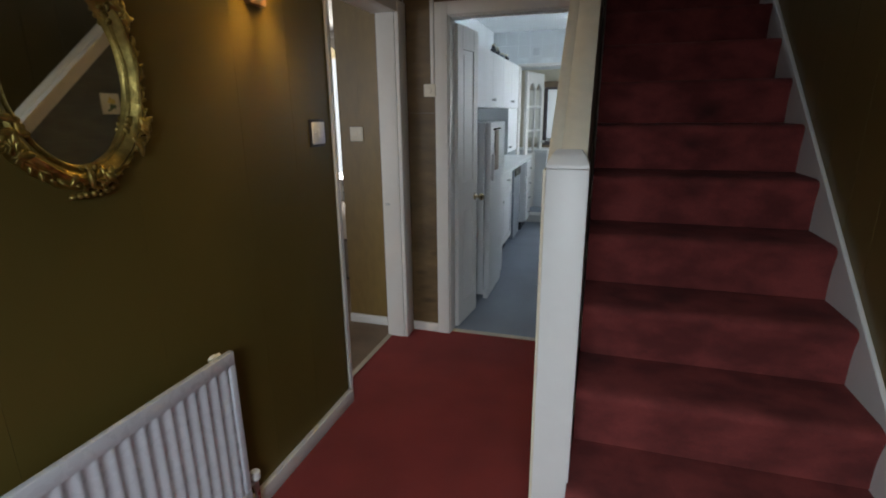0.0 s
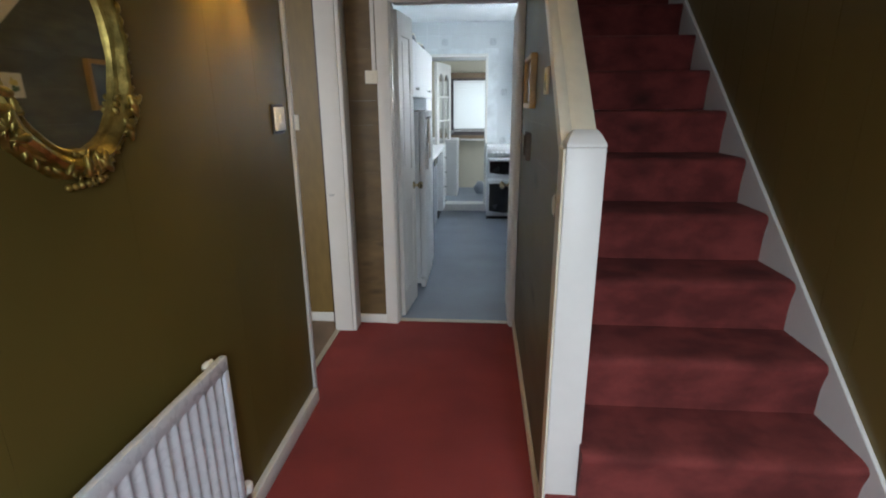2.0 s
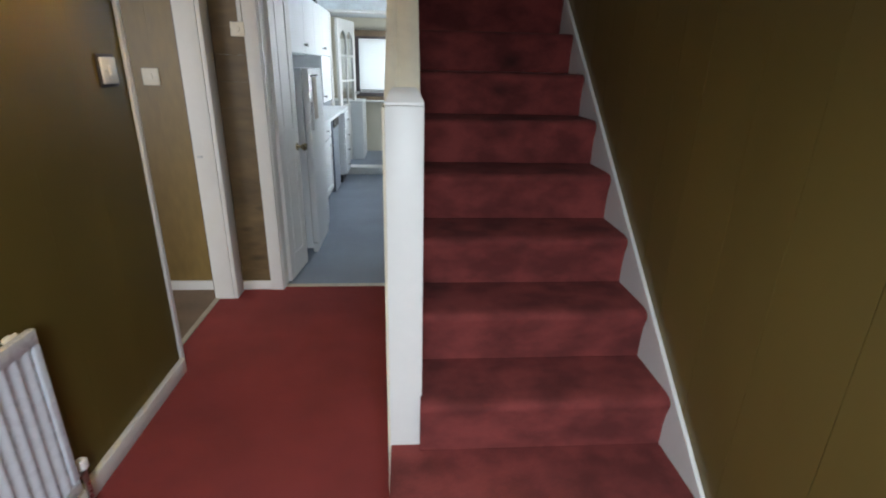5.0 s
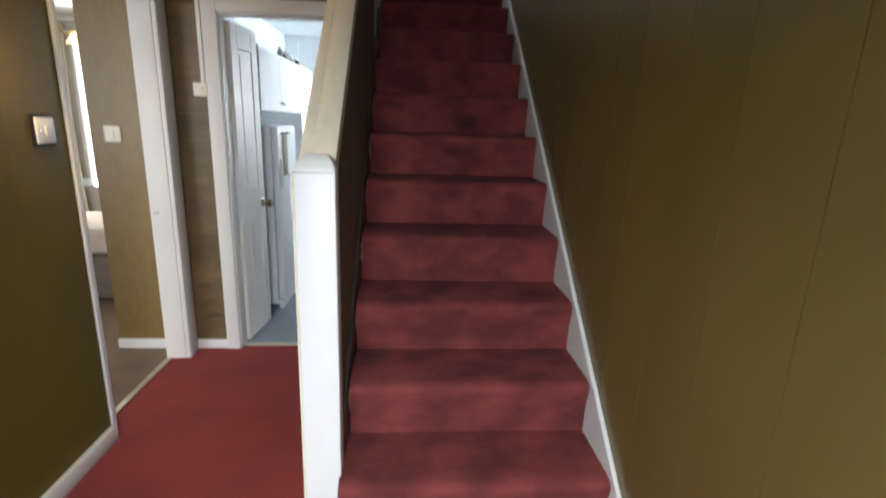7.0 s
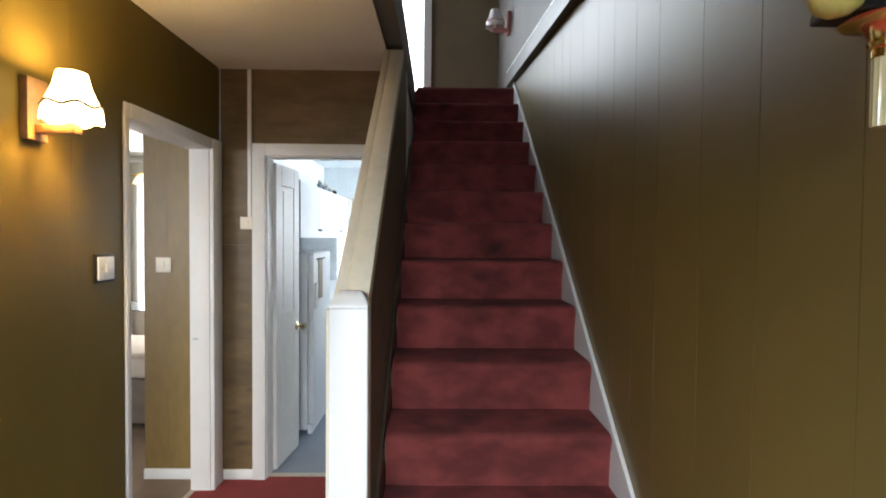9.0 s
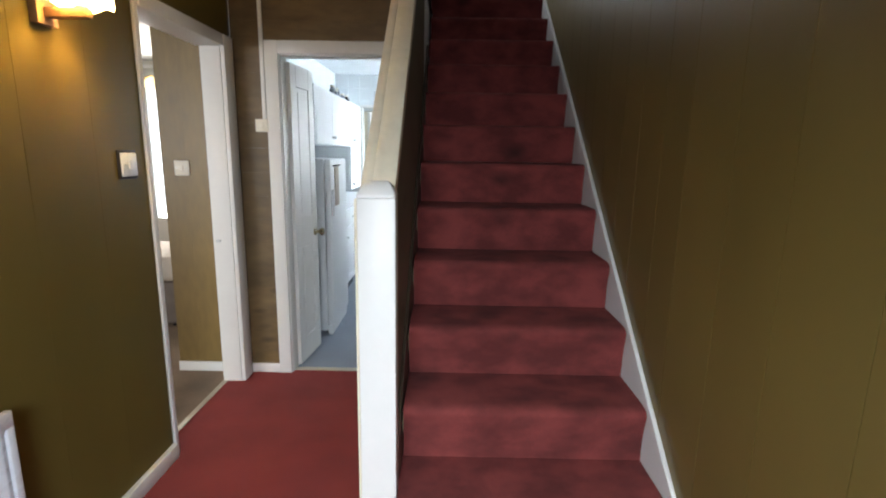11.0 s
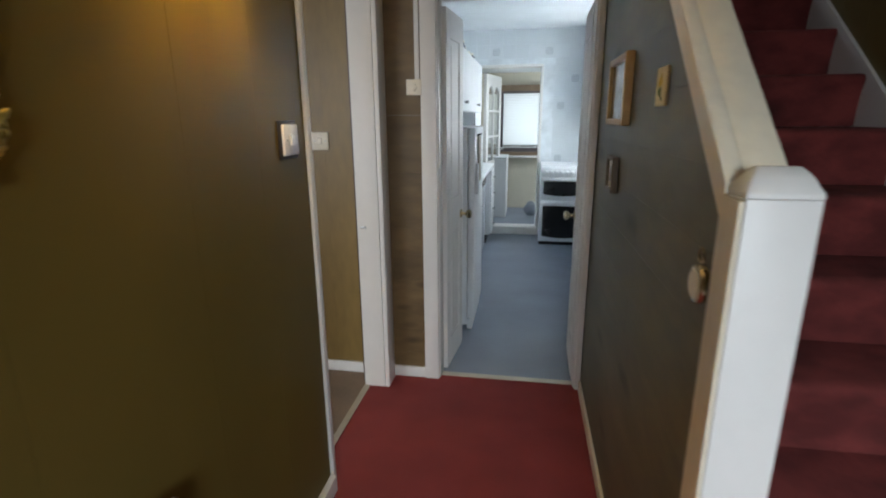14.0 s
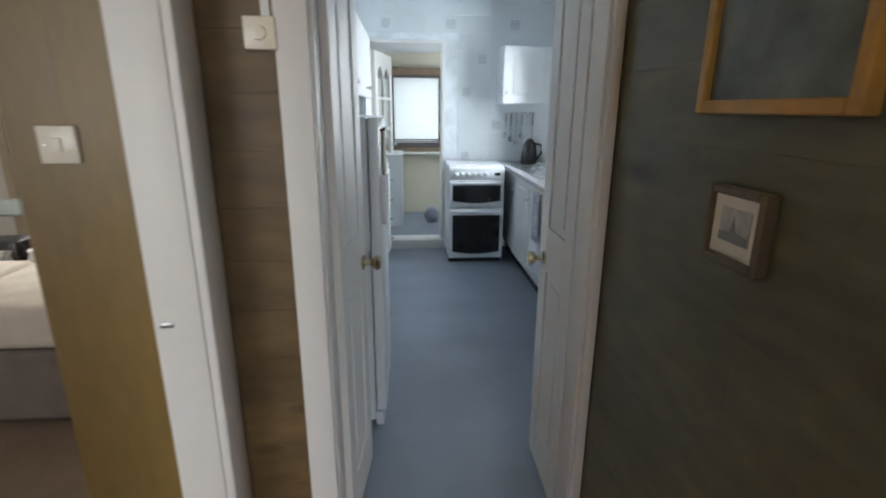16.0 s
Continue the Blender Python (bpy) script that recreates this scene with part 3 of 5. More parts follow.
solid("wall_kitchen_right", boxes((4.2, 4.3, 3.3, 4.95, 0, 2.42), (4.2, 4.3, 6.25, 6.89, 0, 2.42), (4.2, 4.3, 4.95, 6.25, 0, 1.02), (4.2, 4.3, 4.95, 6.25, 2.1, 2.42)), KPAINT,
      "white kitchen wall with a window over the sink", "wall")
kw = thing("kitchen_window", (4.25, 5.6, 1.02), "white framed kitchen window over the sink", "window")
kw["kind"] = "structure"
part("frame", boxes((-0.05, 0.05, -0.65, -0.59, 0, 1.08), (-0.05, 0.05, 0.59, 0.65, 0, 1.08), (-0.05, 0.05, -0.59, 0.59, 0, 0.06), (-0.05, 0.05, -0.59, 0.59, 1.02, 1.08), bevel=0.003), WHITE, kw)
part("pane", boxes((0.01, 0.02, -0.59, 0.59, 0.06, 1.02)), DAYGLOW, kw, "bright overcast glass")
wall_back = solid("wall_kitchen_back", boxes((1.75, 2.160, 6.92, 7.06, 0, 2.42), (2.946, 4.3, 6.92, 7.06, 0, 2.42), (2.160, 2.946, 6.92, 7.06, 2.03, 2.42)), GROUT,
                  "white tiled back wall of the kitchen", "wall")
strip("door_casing_back", [(2.160, 2.192, 6.895, 7.08, 0.10, 2.005), (2.914, 2.946, 6.895, 7.08, 0.10, 2.005), (2.160, 2.946, 6.895, 7.08, 2.005, 2.035)],
      "white painted frame of the back doorway", category="door frame")
strip("door_step", [(2.160, 2.946, 6.87, 7.08, 0.0, 0.095)], "pale painted step to the back porch", category="step")

# living room shell
wall_nib = solid("wall_nib", boxes((1.60, 1.935, 3.212, 3.30, 0, 2.515), (1.60, 1.75, 3.30, 6.7, 0, 2.515)), DARKWOOD, "short tan panelled wall in the living room", "wall")
for a, b in ((1.592, 1.735), (1.735, 1.919)):
    bm = boxes((a + 0.0001, b - 0.0001, 3.20, 3.212, 0, 2.515), bevel=0.0003)
    part("panel", bm, NIB, wall_nib)
strip("baseboard_nib", [(1.59, 1.919, 3.184, 3.199, 0, 0.065)], "white skirting board below the tan panels")
solid("wall_living_left", boxes((-2.5, -2.4, -1.2, 6.7, 0, 2.515)), LIVINGWALL, "pale living room wall", "wall")
solid("wall_living_front", boxes((-2.5, -1.4, -1.3, -1.2, 0, 2.515), (1.2, 1.92, -1.3, -1.2, 0, 2.515), (-1.4, 1.2, -1.3, -1.2, 0, 0.8), (-1.4, 1.2, -1.3, -1.2, 2.2, 2.515)), LIVINGWALL, "pale living room wall", "wall")
solid("wall_living_end", boxes((-2.5, -0.6, 6.7, 6.8, 0, 2.515), (1.1, 1.75, 6.7, 6.8, 0, 2.515), (-0.6, 1.1, 6.7, 6.8, 0, 0.55), (-0.6, 1.1, 6.7, 6.8, 2.25, 2.515)), LIVINGWALL,
      "pale end wall of the dining end with its window", "wall")

# white tiles on the kitchen's back wall, some with a printed motif
TS = 0.1526
tile_mesh = mesh_of("tile", boxes((-TS / 2 + 0.0005, TS / 2 - 0.0005, -0.008, 0, -TS / 2 + 0.0005, TS / 2 - 0.0005), bevel=0.0007), KWALL)
bm = bmesh.new()
for a in range(4):
    m = Matrix.Rotation(a * math.pi / 2, 4, "Y")
    r = bmesh.ops.create_cube(bm, size=1, matrix=m @ Matrix.Translation((0, -0.0085, 0.034)) @ Matrix.Diagonal((0.062, 0.0012, 0.008, 1)))
    bmesh.ops.create_icosphere(bm, subdivisions=1, radius=1, matrix=m @ Matrix.Translation((0.012, -0.0085, 0.012)) @ Matrix.Diagonal((0.011, 0.001, 0.011, 1)))
motif_mesh = mesh_of("motif", bm, MOTIF)
MOTIFS = {(0, 0), (4, 0), (8, 0), (6, 2), (5, 4), (7, 6), (5, 8), (9, 4), (10, 2), (11, 6)}
for k in range(-4, 13):
    for j in range(-2, 15):
        x, z = 2.391 + TS * k, 2.176 - TS * j
        if x < 1.86 or x > 4.19 or z - TS / 2 < 0 or z + TS / 2 > 2.42 or (2.09 < x < 3.015 and z < 2.06):
            continue
        o = new("tile", tile_mesh)
        o.parent, o.location = wall_back, (x, 6.92, z)
        if (k, j) in MOTIFS:
            q = new("motif", motif_mesh)
            q.parent = o
            tagged(q, "grey printed flower motif")

fw = thing("living_window", (-0.1, -1.25, 0.8), "wide white framed front window of the living room", "window")
fw["kind"] = "structure"
part("frame", boxes((-1.3, -1.24, -0.05, 0.05, 0, 1.4), (1.24, 1.3, -0.05, 0.05, 0, 1.4), (-1.24, 1.24, -0.05, 0.05, 0, 0.06), (-1.24, 1.24, -0.05, 0.05, 1.34, 1.4), (-0.03, 0.03, -0.05, 0.05, 0.06, 1.34), bevel=0.003), WHITE, fw)
for x0, x1 in ((-1.24, -0.03), (0.03, 1.24)):
    part("pane", boxes((x0, x1, 0.0, 0.006, 0.06, 1.34)), DAYGLOW, fw, "bright overcast glass")

# ---- kitchen doors: a pair of narrow panelled leaves ----
def leaf(name, at, turn, side):
    d = thing(name, at, "narrow white moulded two-panel kitchen door, standing open", "door", "pair of kitchen doors", turn)
    w, h, t = 0.372, 1.965, 0.033
    x0, x1 = (0, w) if side > 0 else (-w, 0)
    bm = boxes((x0, x0 + 0.085, -t / 2, t / 2, 0.008, h), (x1 - 0.085, x1, -t / 2, t / 2, 0.008, h), (x0 + 0.085, x1 - 0.085, -t / 2, t / 2, 0.008, 0.17),
               (x0 + 0.085, x1 - 0.085, -t / 2, t / 2, 0.83, 1.0), (x0 + 0.085, x1 - 0.085, -t / 2, t / 2, 1.83, h), bevel=0.002)
    part("frame", bm, WHITE, d)
    for za, zb in ((0.17, 0.83), (1.0, 1.83)):
        bm = bmesh.new()
        box(bm, x0 + 0.086, x1 - 0.086, -0.010, 0.010, za + 0.001, zb - 0.001)
        box(bm, x0 + 0.115, x1 - 0.115, -0.0145, 0.0145, za + 0.03, zb - 0.03, bevel=0.004, seg=2)
        part("panel", bm, WHITE, d)
    kx = x1 - 0.05 if side > 0 else x0 + 0.05
    for s in ((-1, 1) if side > 0 else (-1,)):
        bm = bmesh.new()
        lathe(bm, [(0.026, 0), (0.026, 0.005), (0.011, 0.009), (0.009, 0.03), (0.022, 0.038), (0.028, 0.052), (0.022, 0.064), (0.006, 0.067)],
              Matrix.Translation((kx, s * t / 2, 0.875)) @ Matrix.Rotation(-s * math.pi / 2, 4, "X"), 20)
        part("knob", bm, NICKEL, d, "round worn brass door knob", smooth=True)
    return d


leaf("kitchen_door", (2.352, 3.30, 0), 84, 1)
leaf("kitchen_door", (3.088, 3.318, 0), -91, -1)

# ---- hall fittings ----
# radiator on the left wall
rad = thing("radiator", (XL, 0.837, 0.14), "white ribbed steel panel radiator with valves", "radiator")
W, H = 1.14, 0.579
bm = bmesh.new()
n = 25
pts = []
for i in range(n * 10 + 1):
    u = -W / 2 + 0.024 + (W - 0.048) * i / (n * 10)
    ph = (i % 10) / 10
    pts.append((u, 0.067 + 0.009 * (0.5 - 0.5 * math.cos(2 * math.pi * ph)) ** 1.4))
front = [[bm.verts.new((d, u, zz)) for u, d in pts] for zz in (0.055, H - 0.064)]
flat = [[bm.verts.new((0.0745, u, zz)) for u, d in pts] for zz in (0.04, H - 0.046)]
for a, b in ((flat[0], front[0]), (front[0], front[1]), (front[1], flat[1])):
    for i in range(len(a) - 1):
        bm.faces.new((a[i], a[i + 1], b[i + 1], b[i]))
part("front_panel", bm, RADW, rad, smooth=True)
part("casing", boxes((0.056, 0.077, -W / 2, W / 2, H - 0.047, H), (0.060, 0.077, -W / 2, W / 2, 0, 0.042), (0.060, 0.077, -W / 2, -W / 2 + 0.025, 0.042, H - 0.047),
                     (0.060, 0.077, W / 2 - 0.025, W / 2, 0.042, H - 0.047), bevel=0.004, seg=2), RADW, rad, smooth=True)
for yy in (-0.4, 0.4):
    part("bracket", boxes((0.0, 0.060, yy - 0.02, yy + 0.02, 0.06, 0.5)), RADW, rad)
bm = bmesh.new()
tube(bm, [(0.046, W / 2 - 0.075, H - 0.006), (0.046, W / 2 - 0.066, H - 0.002), (0.046, W / 2 - 0.050, H - 0.002), (0.046, W / 2 - 0.046, H - 0.004), (0.046, W / 2 - 0.030, H - 0.004)], [0.006, 0.0095, 0.0095, 0.006, 0.007], 12)
part("vent", bm, SWITCH, rad, "cream bleed valve", smooth=True)
bm = bmesh.new()
tube(bm, [(0.055, W / 2, 0.03), (0.055, W / 2 + 0.045, 0.03), (0.055, W / 2 + 0.047, -0.02), (0.055, W / 2 + 0.047, -0.13)], [0.011, 0.012, 0.010, 0.0075], 12)
part("valve", bm, STEEL, rad, "chrome lockshield valve and pipe", smooth=True)
bm = bmesh.new()
lathe(bm, [(0.012, 0), (0.018, 0.004), (0.018, 0.03), (0.012, 0.036)], Matrix.Translation((0.055, W / 2 + 0.047, 0.04)), 14)
part("valve_cap", bm, SWITCHW, rad, "white valve cap", smooth=True)

# oval gilt mirror
mir = thing("wall_mirror", (XL, 1.086, 1.550), "ornate oval mirror in an antique gold frame", "mirror")
A, B = 0.152, 0.215                                     # half axes of the frame's centre line
bm = bmesh.new()
bmesh.ops.create_circle(bm, cap_ends=True, segments=64, radius=1, matrix=Matrix.Translation((0.012, 0, 0)) @ Matrix.Rotation(math.pi / 2, 4, "Y") @ Matrix.Diagonal((B, A, 1, 1)))
part("glass", bm, MIRROR, mir, "dark reflecting oval glass")
bm = bmesh.new()
prism(bm, [(1.12 * A * math.cos(2 * math.pi * i / 48), 1.1 * B * math.sin(2 * math.pi * i / 48)) for i in range(48)], "x", 0.0, 0.010)
part("backing", bm, DARKWOOD, mir)


def oval(ang, off):
    c, s_ = math.cos(ang), math.sin(ang)
    nrm = Vector((0, c / A, s_ / B)).normalized()
    return Vector((0, A * c, B * s_)) + nrm * off, nrm


bm = bmesh.new()
profile = [(-0.012, 0.010), (-0.011, 0.020), (-0.006, 0.024), (-0.001, 0.018), (0.003, 0.020), (0.010, 0.032), (0.019, 0.037), (0.026, 0.032), (0.029, 0.022), (0.033, 0.020), (0.038, 0.024), (0.043, 0.018), (0.046, 0.0)]
N = 120
rings = []
for i in range(N):
    a = 2 * math.pi * i / N
    sw = 1 + 0.05 * math.sin(10 * a) + 0.03 * math.sin(26 * a)
    ring = []
    for off, d in profile:
        p, _ = oval(a, off * (sw if off > 0 else 1))
        ring.append(bm.verts.new((d * (1 + 0.05 * math.sin(14 * a) + (0.22 * math.sin(30 * a) if off > 0.028 else 0)), p.y, p.z)))
    rings.append(ring)
for i in range(N):
    a, b = rings[i], rings[(i + 1) % N]
    for k in range(len(profile) - 1):
        bm.faces.new((a[k], b[k], b[k + 1], a[k + 1]))
part("frame", bm, GILT, mir, smooth=True)


def blob(bm, at, r, squash=(1, 1, 1), turn=0.0):
    m = Matrix.Translation(at) @ Matrix.Rotation(turn, 4, "X") @ Matrix.Diagonal((*[r * q for q in squash], 1))
    bmesh.ops.create_icosphere(bm, subdivisions=2, radius=1, matrix=m)


bm = bmesh.new()
bmesh.ops.create_icosphere(bm, subdivisions=2, radius=1)
bead_mesh = mesh_of("bead", bm, GILT, True)
bm = bmesh.new()
bmesh.ops.create_icosphere(bm, subdivisions=2, radius=1)
for v in bm.verts:                                      # a pointed, ridged leaf
    v.co.z *= 1 - 0.55 * max(0.0, v.co.y)
    v.co.x += 0.25 * abs(v.co.z) - 0.2 * v.co.y * v.co.y
leaf_mesh = mesh_of("leaf", bm, GILT, True)


def ornament(name, me, at, r, squash, turn):
    o = new(name, me)
    o.parent = mir
    o.matrix_basis = Matrix.Translation(at) @ Matrix.Rotation(turn, 4, "X") @ Matrix.Diagonal((*[r * q for q in squash], 1))


bm = bmesh.new()
curl = [(0.0, (0.05 + 0.95 * q) * math.cos(5.2 * q + 0.4), (0.05 + 0.95 * q) * math.sin(5.2 * q + 0.4)) for q in (k / 14 for k in range(15))]
tube(bm, curl, [0.20 + 0.12 * math.sin(math.pi * k / 14) - 0.010 * k for k in range(15)], 8)
scroll_mesh = mesh_of("scroll", bm, GILT, True)
rg = random.Random(4)
for i in range(54):                                     # low leafy outer edge
    a = 2 * math.pi * i / 54
    p, nr = oval(a, 0.040 + 0.003 * math.sin(8 * a))
    ornament("leaf", leaf_mesh, (0.019, p.y, p.z), rg.uniform(0.008, 0.0115), (0.8, 1.5, 0.6), math.atan2(nr.z, nr.y) + rg.uniform(0.3, 1.3))
for a0 in (-90, -33, 40, 90, 140, 213):                 # clusters of leaves and scrolls
    a = radians(a0)
    p, nr = oval(a, 0.022)
    tang = Vector((0, -nr.z, nr.y))
    out = math.atan2(nr.z, nr.y)
    for i in range(8):
        q = p + tang * rg.uniform(-0.045, 0.045) + nr * rg.uniform(-0.012, 0.022)
        ornament("leaf", leaf_mesh, (0.034 + rg.uniform(-0.005, 0.006), q.y, q.z), rg.uniform(0.009, 0.014), (0.7, 1.8, 0.7), out + rg.uniform(-1.3, 1.3))
    for side in (-1, 1):
        q = p + tang * side * 0.034 + nr * 0.014
        ornament("scroll", scroll_mesh, (0.032, q.y, q.z), 0.015, (0.8, 1, side), out + (0.6 if side > 0 else -0.6))
        q = p + tang * side * 0.016 + nr * 0.030
        ornament("scroll", scroll_mesh, (0.026, q.y, q.z), 0.010, (0.8, 1, -side), out)
    for i in range(3):
        q = p + tang * (i - 1) * 0.016 - nr * 0.026
        ornament("leaf", leaf_mesh, (0.025, q.y, q.z), 0.0075, (0.8, 1.3, 0.9), out + rg.uniform(-1, 1))
    if a0 in (-90, -33):
        for i in range(7):
            q = p + tang * (i - 3) * (0.017 if a0 == -90 else 0.009) + nr * (0.040 - 0.002 * abs(i - 3))
            q = q + tang * rg.uniform(-0.004, 0.004) + nr * rg.uniform(-0.007, 0.004)
            ornament("bead", bead_mesh, (0.024, q.y, q.z), rg.uniform(0.0045, 0.0085), (0.9, 1, 1), 0)


# wall lamp with a lit shade
def wall_lamp(name, at, turn, label, wood, shade, watts):
    lamp = thing(name, at, label, "wall lamp", "", turn)
    part("backplate", boxes((0, 0.028, -0.042, 0.042, -0.10, 0.10), bevel=0.004, seg=2), wood, lamp, smooth=True)
    part("arm", boxes((0.028, 0.158, -0.018, 0.018, -0.078, -0.048), bevel=0.004, seg=2), wood, lamp, smooth=True)
    bm = bmesh.new()
    lathe(bm, [(0.016, -0.048), (0.020, -0.044), (0.014, -0.04), (0.013, 0.03)], Matrix.Translation((0.137, 0, 0)), 16)
    part("candle", bm, SWITCH, lamp, smooth=True)
    bm = bmesh.new()
    steps = 48
    prof = [(0.043, 0.120), (0.045, 0.109), (0.053, 0.076), (0.065, 0.043), (0.080, 0.012), (0.0812, 0.008), (0.084, -0.012), (0.086, -0.036)]
    rings = []
    for i, (r, h) in enumerate(prof):
        rings.append([bm.verts.new((0.137 + r * (1 + 0.02 * math.sin(16 * 2 * math.pi * k / steps)) * math.cos(2 * math.pi * k / steps),
                                    r * (1 + 0.02 * math.sin(16 * 2 * math.pi * k / steps)) * math.sin(2 * math.pi * k / steps),
                                    h + (0.006 * math.sin(6 * 2 * math.pi * k / steps) if i >= 4 else 0))) for k in range(steps)])
    for a, b in zip(rings, rings[1:]):
        for k in range(steps):
            bm.faces.new((a[k], a[(k + 1) % steps], b[(k + 1) % steps], b[k]))
    sh = part("shade", bm, shade, lamp, "pleated fabric lamp shade", smooth=True)
    bm = bmesh.new()
    pts = [(0.137 + 0.0828 * math.cos(2 * math.pi * k / steps), 0.0828 * math.sin(2 * math.pi * k / steps), 0.010 + 0.007 * math.sin(6 * 2 * math.pi * k / steps)) for k in range(steps + 1)]
    tube(bm, pts, 0.0042, 6)
    part("braid", bm, BRAID if watts else wood, sh, "wavy braid trim", smooth=True)
    return lamp


wall_lamp("wall_lamp", (XL, 1.79, 1.912), 0, "wooden bracket wall lamp with a lit cream shade", OAK, SHADEGLOW, 1)
bulb("wall_lamp_bulb", (XL + 0.137, 1.79, 1.990), 24, (1.0, 0.66, 0.27), 0.045)
wall_lamp("landing_lamp", (XR - 0.001, 4.75, 3.47), 180, "unlit wall lamp with white shade and dusty pink bracket", PINK, SWITCHW, 0)


# switches
def switch(name, at, turn, label, plate, rocker_label, pattress=None):
    s_ = thing(name, at, label, "light switch", "", turn)
    off = 0.0
    if pattress:
        part("pattress", boxes((0, 0.007, -0.057, 0.057, -0.057, 0.057), bevel=0.003, seg=2), pattress, s_, "near-black wooden pattress", smooth=True)
        off = 0.007
    part("plate", boxes((off, off + 0.010, -0.046, 0.046, -0.046, 0.046), bevel=0.004, seg=2), plate, s_, smooth=True)
    bm = boxes((off + 0.010, off + 0.016, -0.012, 0.012, -0.018, 0.018), bevel=0.003)
    part("rocker", bm, plate, s_, rocker_label)
    for yy in (-0.030, 0.030):
        bm = bmesh.new()
        lathe(bm, [(0.0035, 0), (0.003, 0.0012)], Matrix.Translation((off + 0.010, yy, 0)) @ Matrix.Rotation(math.pi / 2, 4, "Y"), 10)
        part("screw", bm, STEEL, s_)
    return s_


switch("light_switch", (XL, 2.134, 1.375), 0, "white light switch on a dark wooden pattress", SWITCHW, "white rocker", PATTRESS)
switch("light_switch", (1.7145, 3.20, 1.323), -90, "cream light switch on the tan panelling", SWITCH, "cream rocker")

# thermostat or bell box with its cable duct
tb = thing("junction_box", (2.234, YK, 1.582), "small cream wall box with a round dial", "wall box")
part("case", boxes((-0.045, 0.03, -0.03, 0, -0.037, 0.037), bevel=0.004, seg=2), SWITCH, tb, smooth=True)
bm = bmesh.new()
lathe(bm, [(0.017, 0), (0.016, 0.006), (0.012, 0.007)], Matrix.Translation((-0.008, -0.03, 0)) @ Matrix.Rotation(math.pi / 2, 4, "X"), 20)
part("dial", bm, SWITCH, tb, smooth=True)
duct = thing("cable_duct", (2.240, YK, 1.62), "thin white cable duct running up the planks", "cable duct")
part("duct", boxes((-0.011, 0.011, -0.014, 0, 0, CEILING - 1.622), bevel=0.002), WHITE, duct)

# things on the partition
def picture(name, yc, zc, w, h, depth, border, mat, inside, label, mount=0.0, tilt=0.0):
    p = thing(name, (XP, yc, zc), label, "picture")
    fr = boxes((-depth, 0, -w / 2, -w / 2 + border, -h / 2, h / 2), (-depth, 0, w / 2 - border, w / 2, -h / 2, h / 2),
               (-depth, 0, -w / 2 + border, w / 2 - border, -h / 2, -h / 2 + border), (-depth, 0, -w / 2 + border, w / 2 - border, h / 2 - border, h / 2), bevel=0.003)
    part("frame", fr, mat, p)
    part("print" if not mount else "mount", boxes((-depth * 0.55, 0, -w / 2 + border, w / 2 - border, -h / 2 + border, h / 2 - border)), inside, p)
    return p


picture("framed_picture", 2.616, 1.524, 0.340, 0.233, 0.028, 0.022, FRAMEPINE, PICGLASS, "pine framed picture behind dull greenish glass")
sp = picture("small_picture", 2.645, 1.228, 0.145, 0.130, 0.024, 0.014, GREYWOOD, MOUNT, "small grey-brown framed print with a white mount", mount=1)
part("print", boxes((-0.0155, -0.0125, -0.038, 0.036, -0.026, 0.03)), SKYPRINT, sp, "pale blue grey print of a tower")
bm = bmesh.new()
prism(bm, [(-0.038, -0.026), (0.036, -0.026), (0.036, -0.012), (0.008, -0.008), (0.001, 0.018), (-0.006, -0.008), (-0.038, -0.012)], "x", -0.0165, -0.0155)
part("print", bm, GREYPANEL, sp, "grey silhouette on the print")
yt = thing("wall_tile", (XP, 2.056, 1.508), "cream ceramic picture tile with a yellow flower", "tile picture")
part("tile", boxes((-0.008, 0, -0.047, 0.047, -0.047, 0.047), bevel=0.002), PAPER, yt)
rp = random.Random(2)
bm = bmesh.new()
for i in range(11):
    blob(bm, (-0.0085, rp.uniform(-0.018, 0.02), -0.017 + rp.uniform(-0.012, 0.012)), rp.uniform(0.004, 0.009), (0.12, 1.3, 0.7), rp.uniform(0, 3))
part("printed_leaves", bm, GREEN, yt, "dark green printed leaves")
bm = bmesh.new()
for i in range(9):
    blob(bm, (-0.0085, rp.uniform(-0.022, 0.018), 0.018 + rp.uniform(-0.014, 0.012)), rp.uniform(0.005, 0.010), (0.12, 1.1, 0.8), rp.uniform(0, 3))
part("printed_flower", bm, YELLOW, yt, "pale yellow printed flower")
cl = thing("wall_barometer", (XP, 1.630, 1.135), "small round cream dial in a brass case on the partition", "barometer")
bm = bmesh.new()
lathe(bm, [(0.036, 0), (0.038, 0.008), (0.035, 0.014), (0.028, 0.016)], Matrix.Rotation(-math.pi / 2, 4, "Y"), 32)
part("case", bm, NICKEL, cl, smooth=True)
bm = bmesh.new()
lathe(bm, [(0.029, 0.0155), (0.027, 0.0175)], Matrix.Rotation(-math.pi / 2, 4, "Y"), 32)
part("dial", bm, SWITCH, cl, "cream dial")
bm = bmesh.new()
tube(bm, [(-0.008, 0.012 * math.cos(a * math.pi / 8), 0.055 + 0.014 * math.sin(a * math.pi / 8)) for a in range(17)], 0.0025, 8)
part("ring", bm, NICKEL, cl, "hanging ring", smooth=True)

# brass lamp on the stair wall
bl = thing("brass_lamp", (3.938, 0.775, 1.748), "polished brass wall lamp with glass tube and yellow globe", "wall lamp")
bm = bmesh.new()
n = 36
rows = []
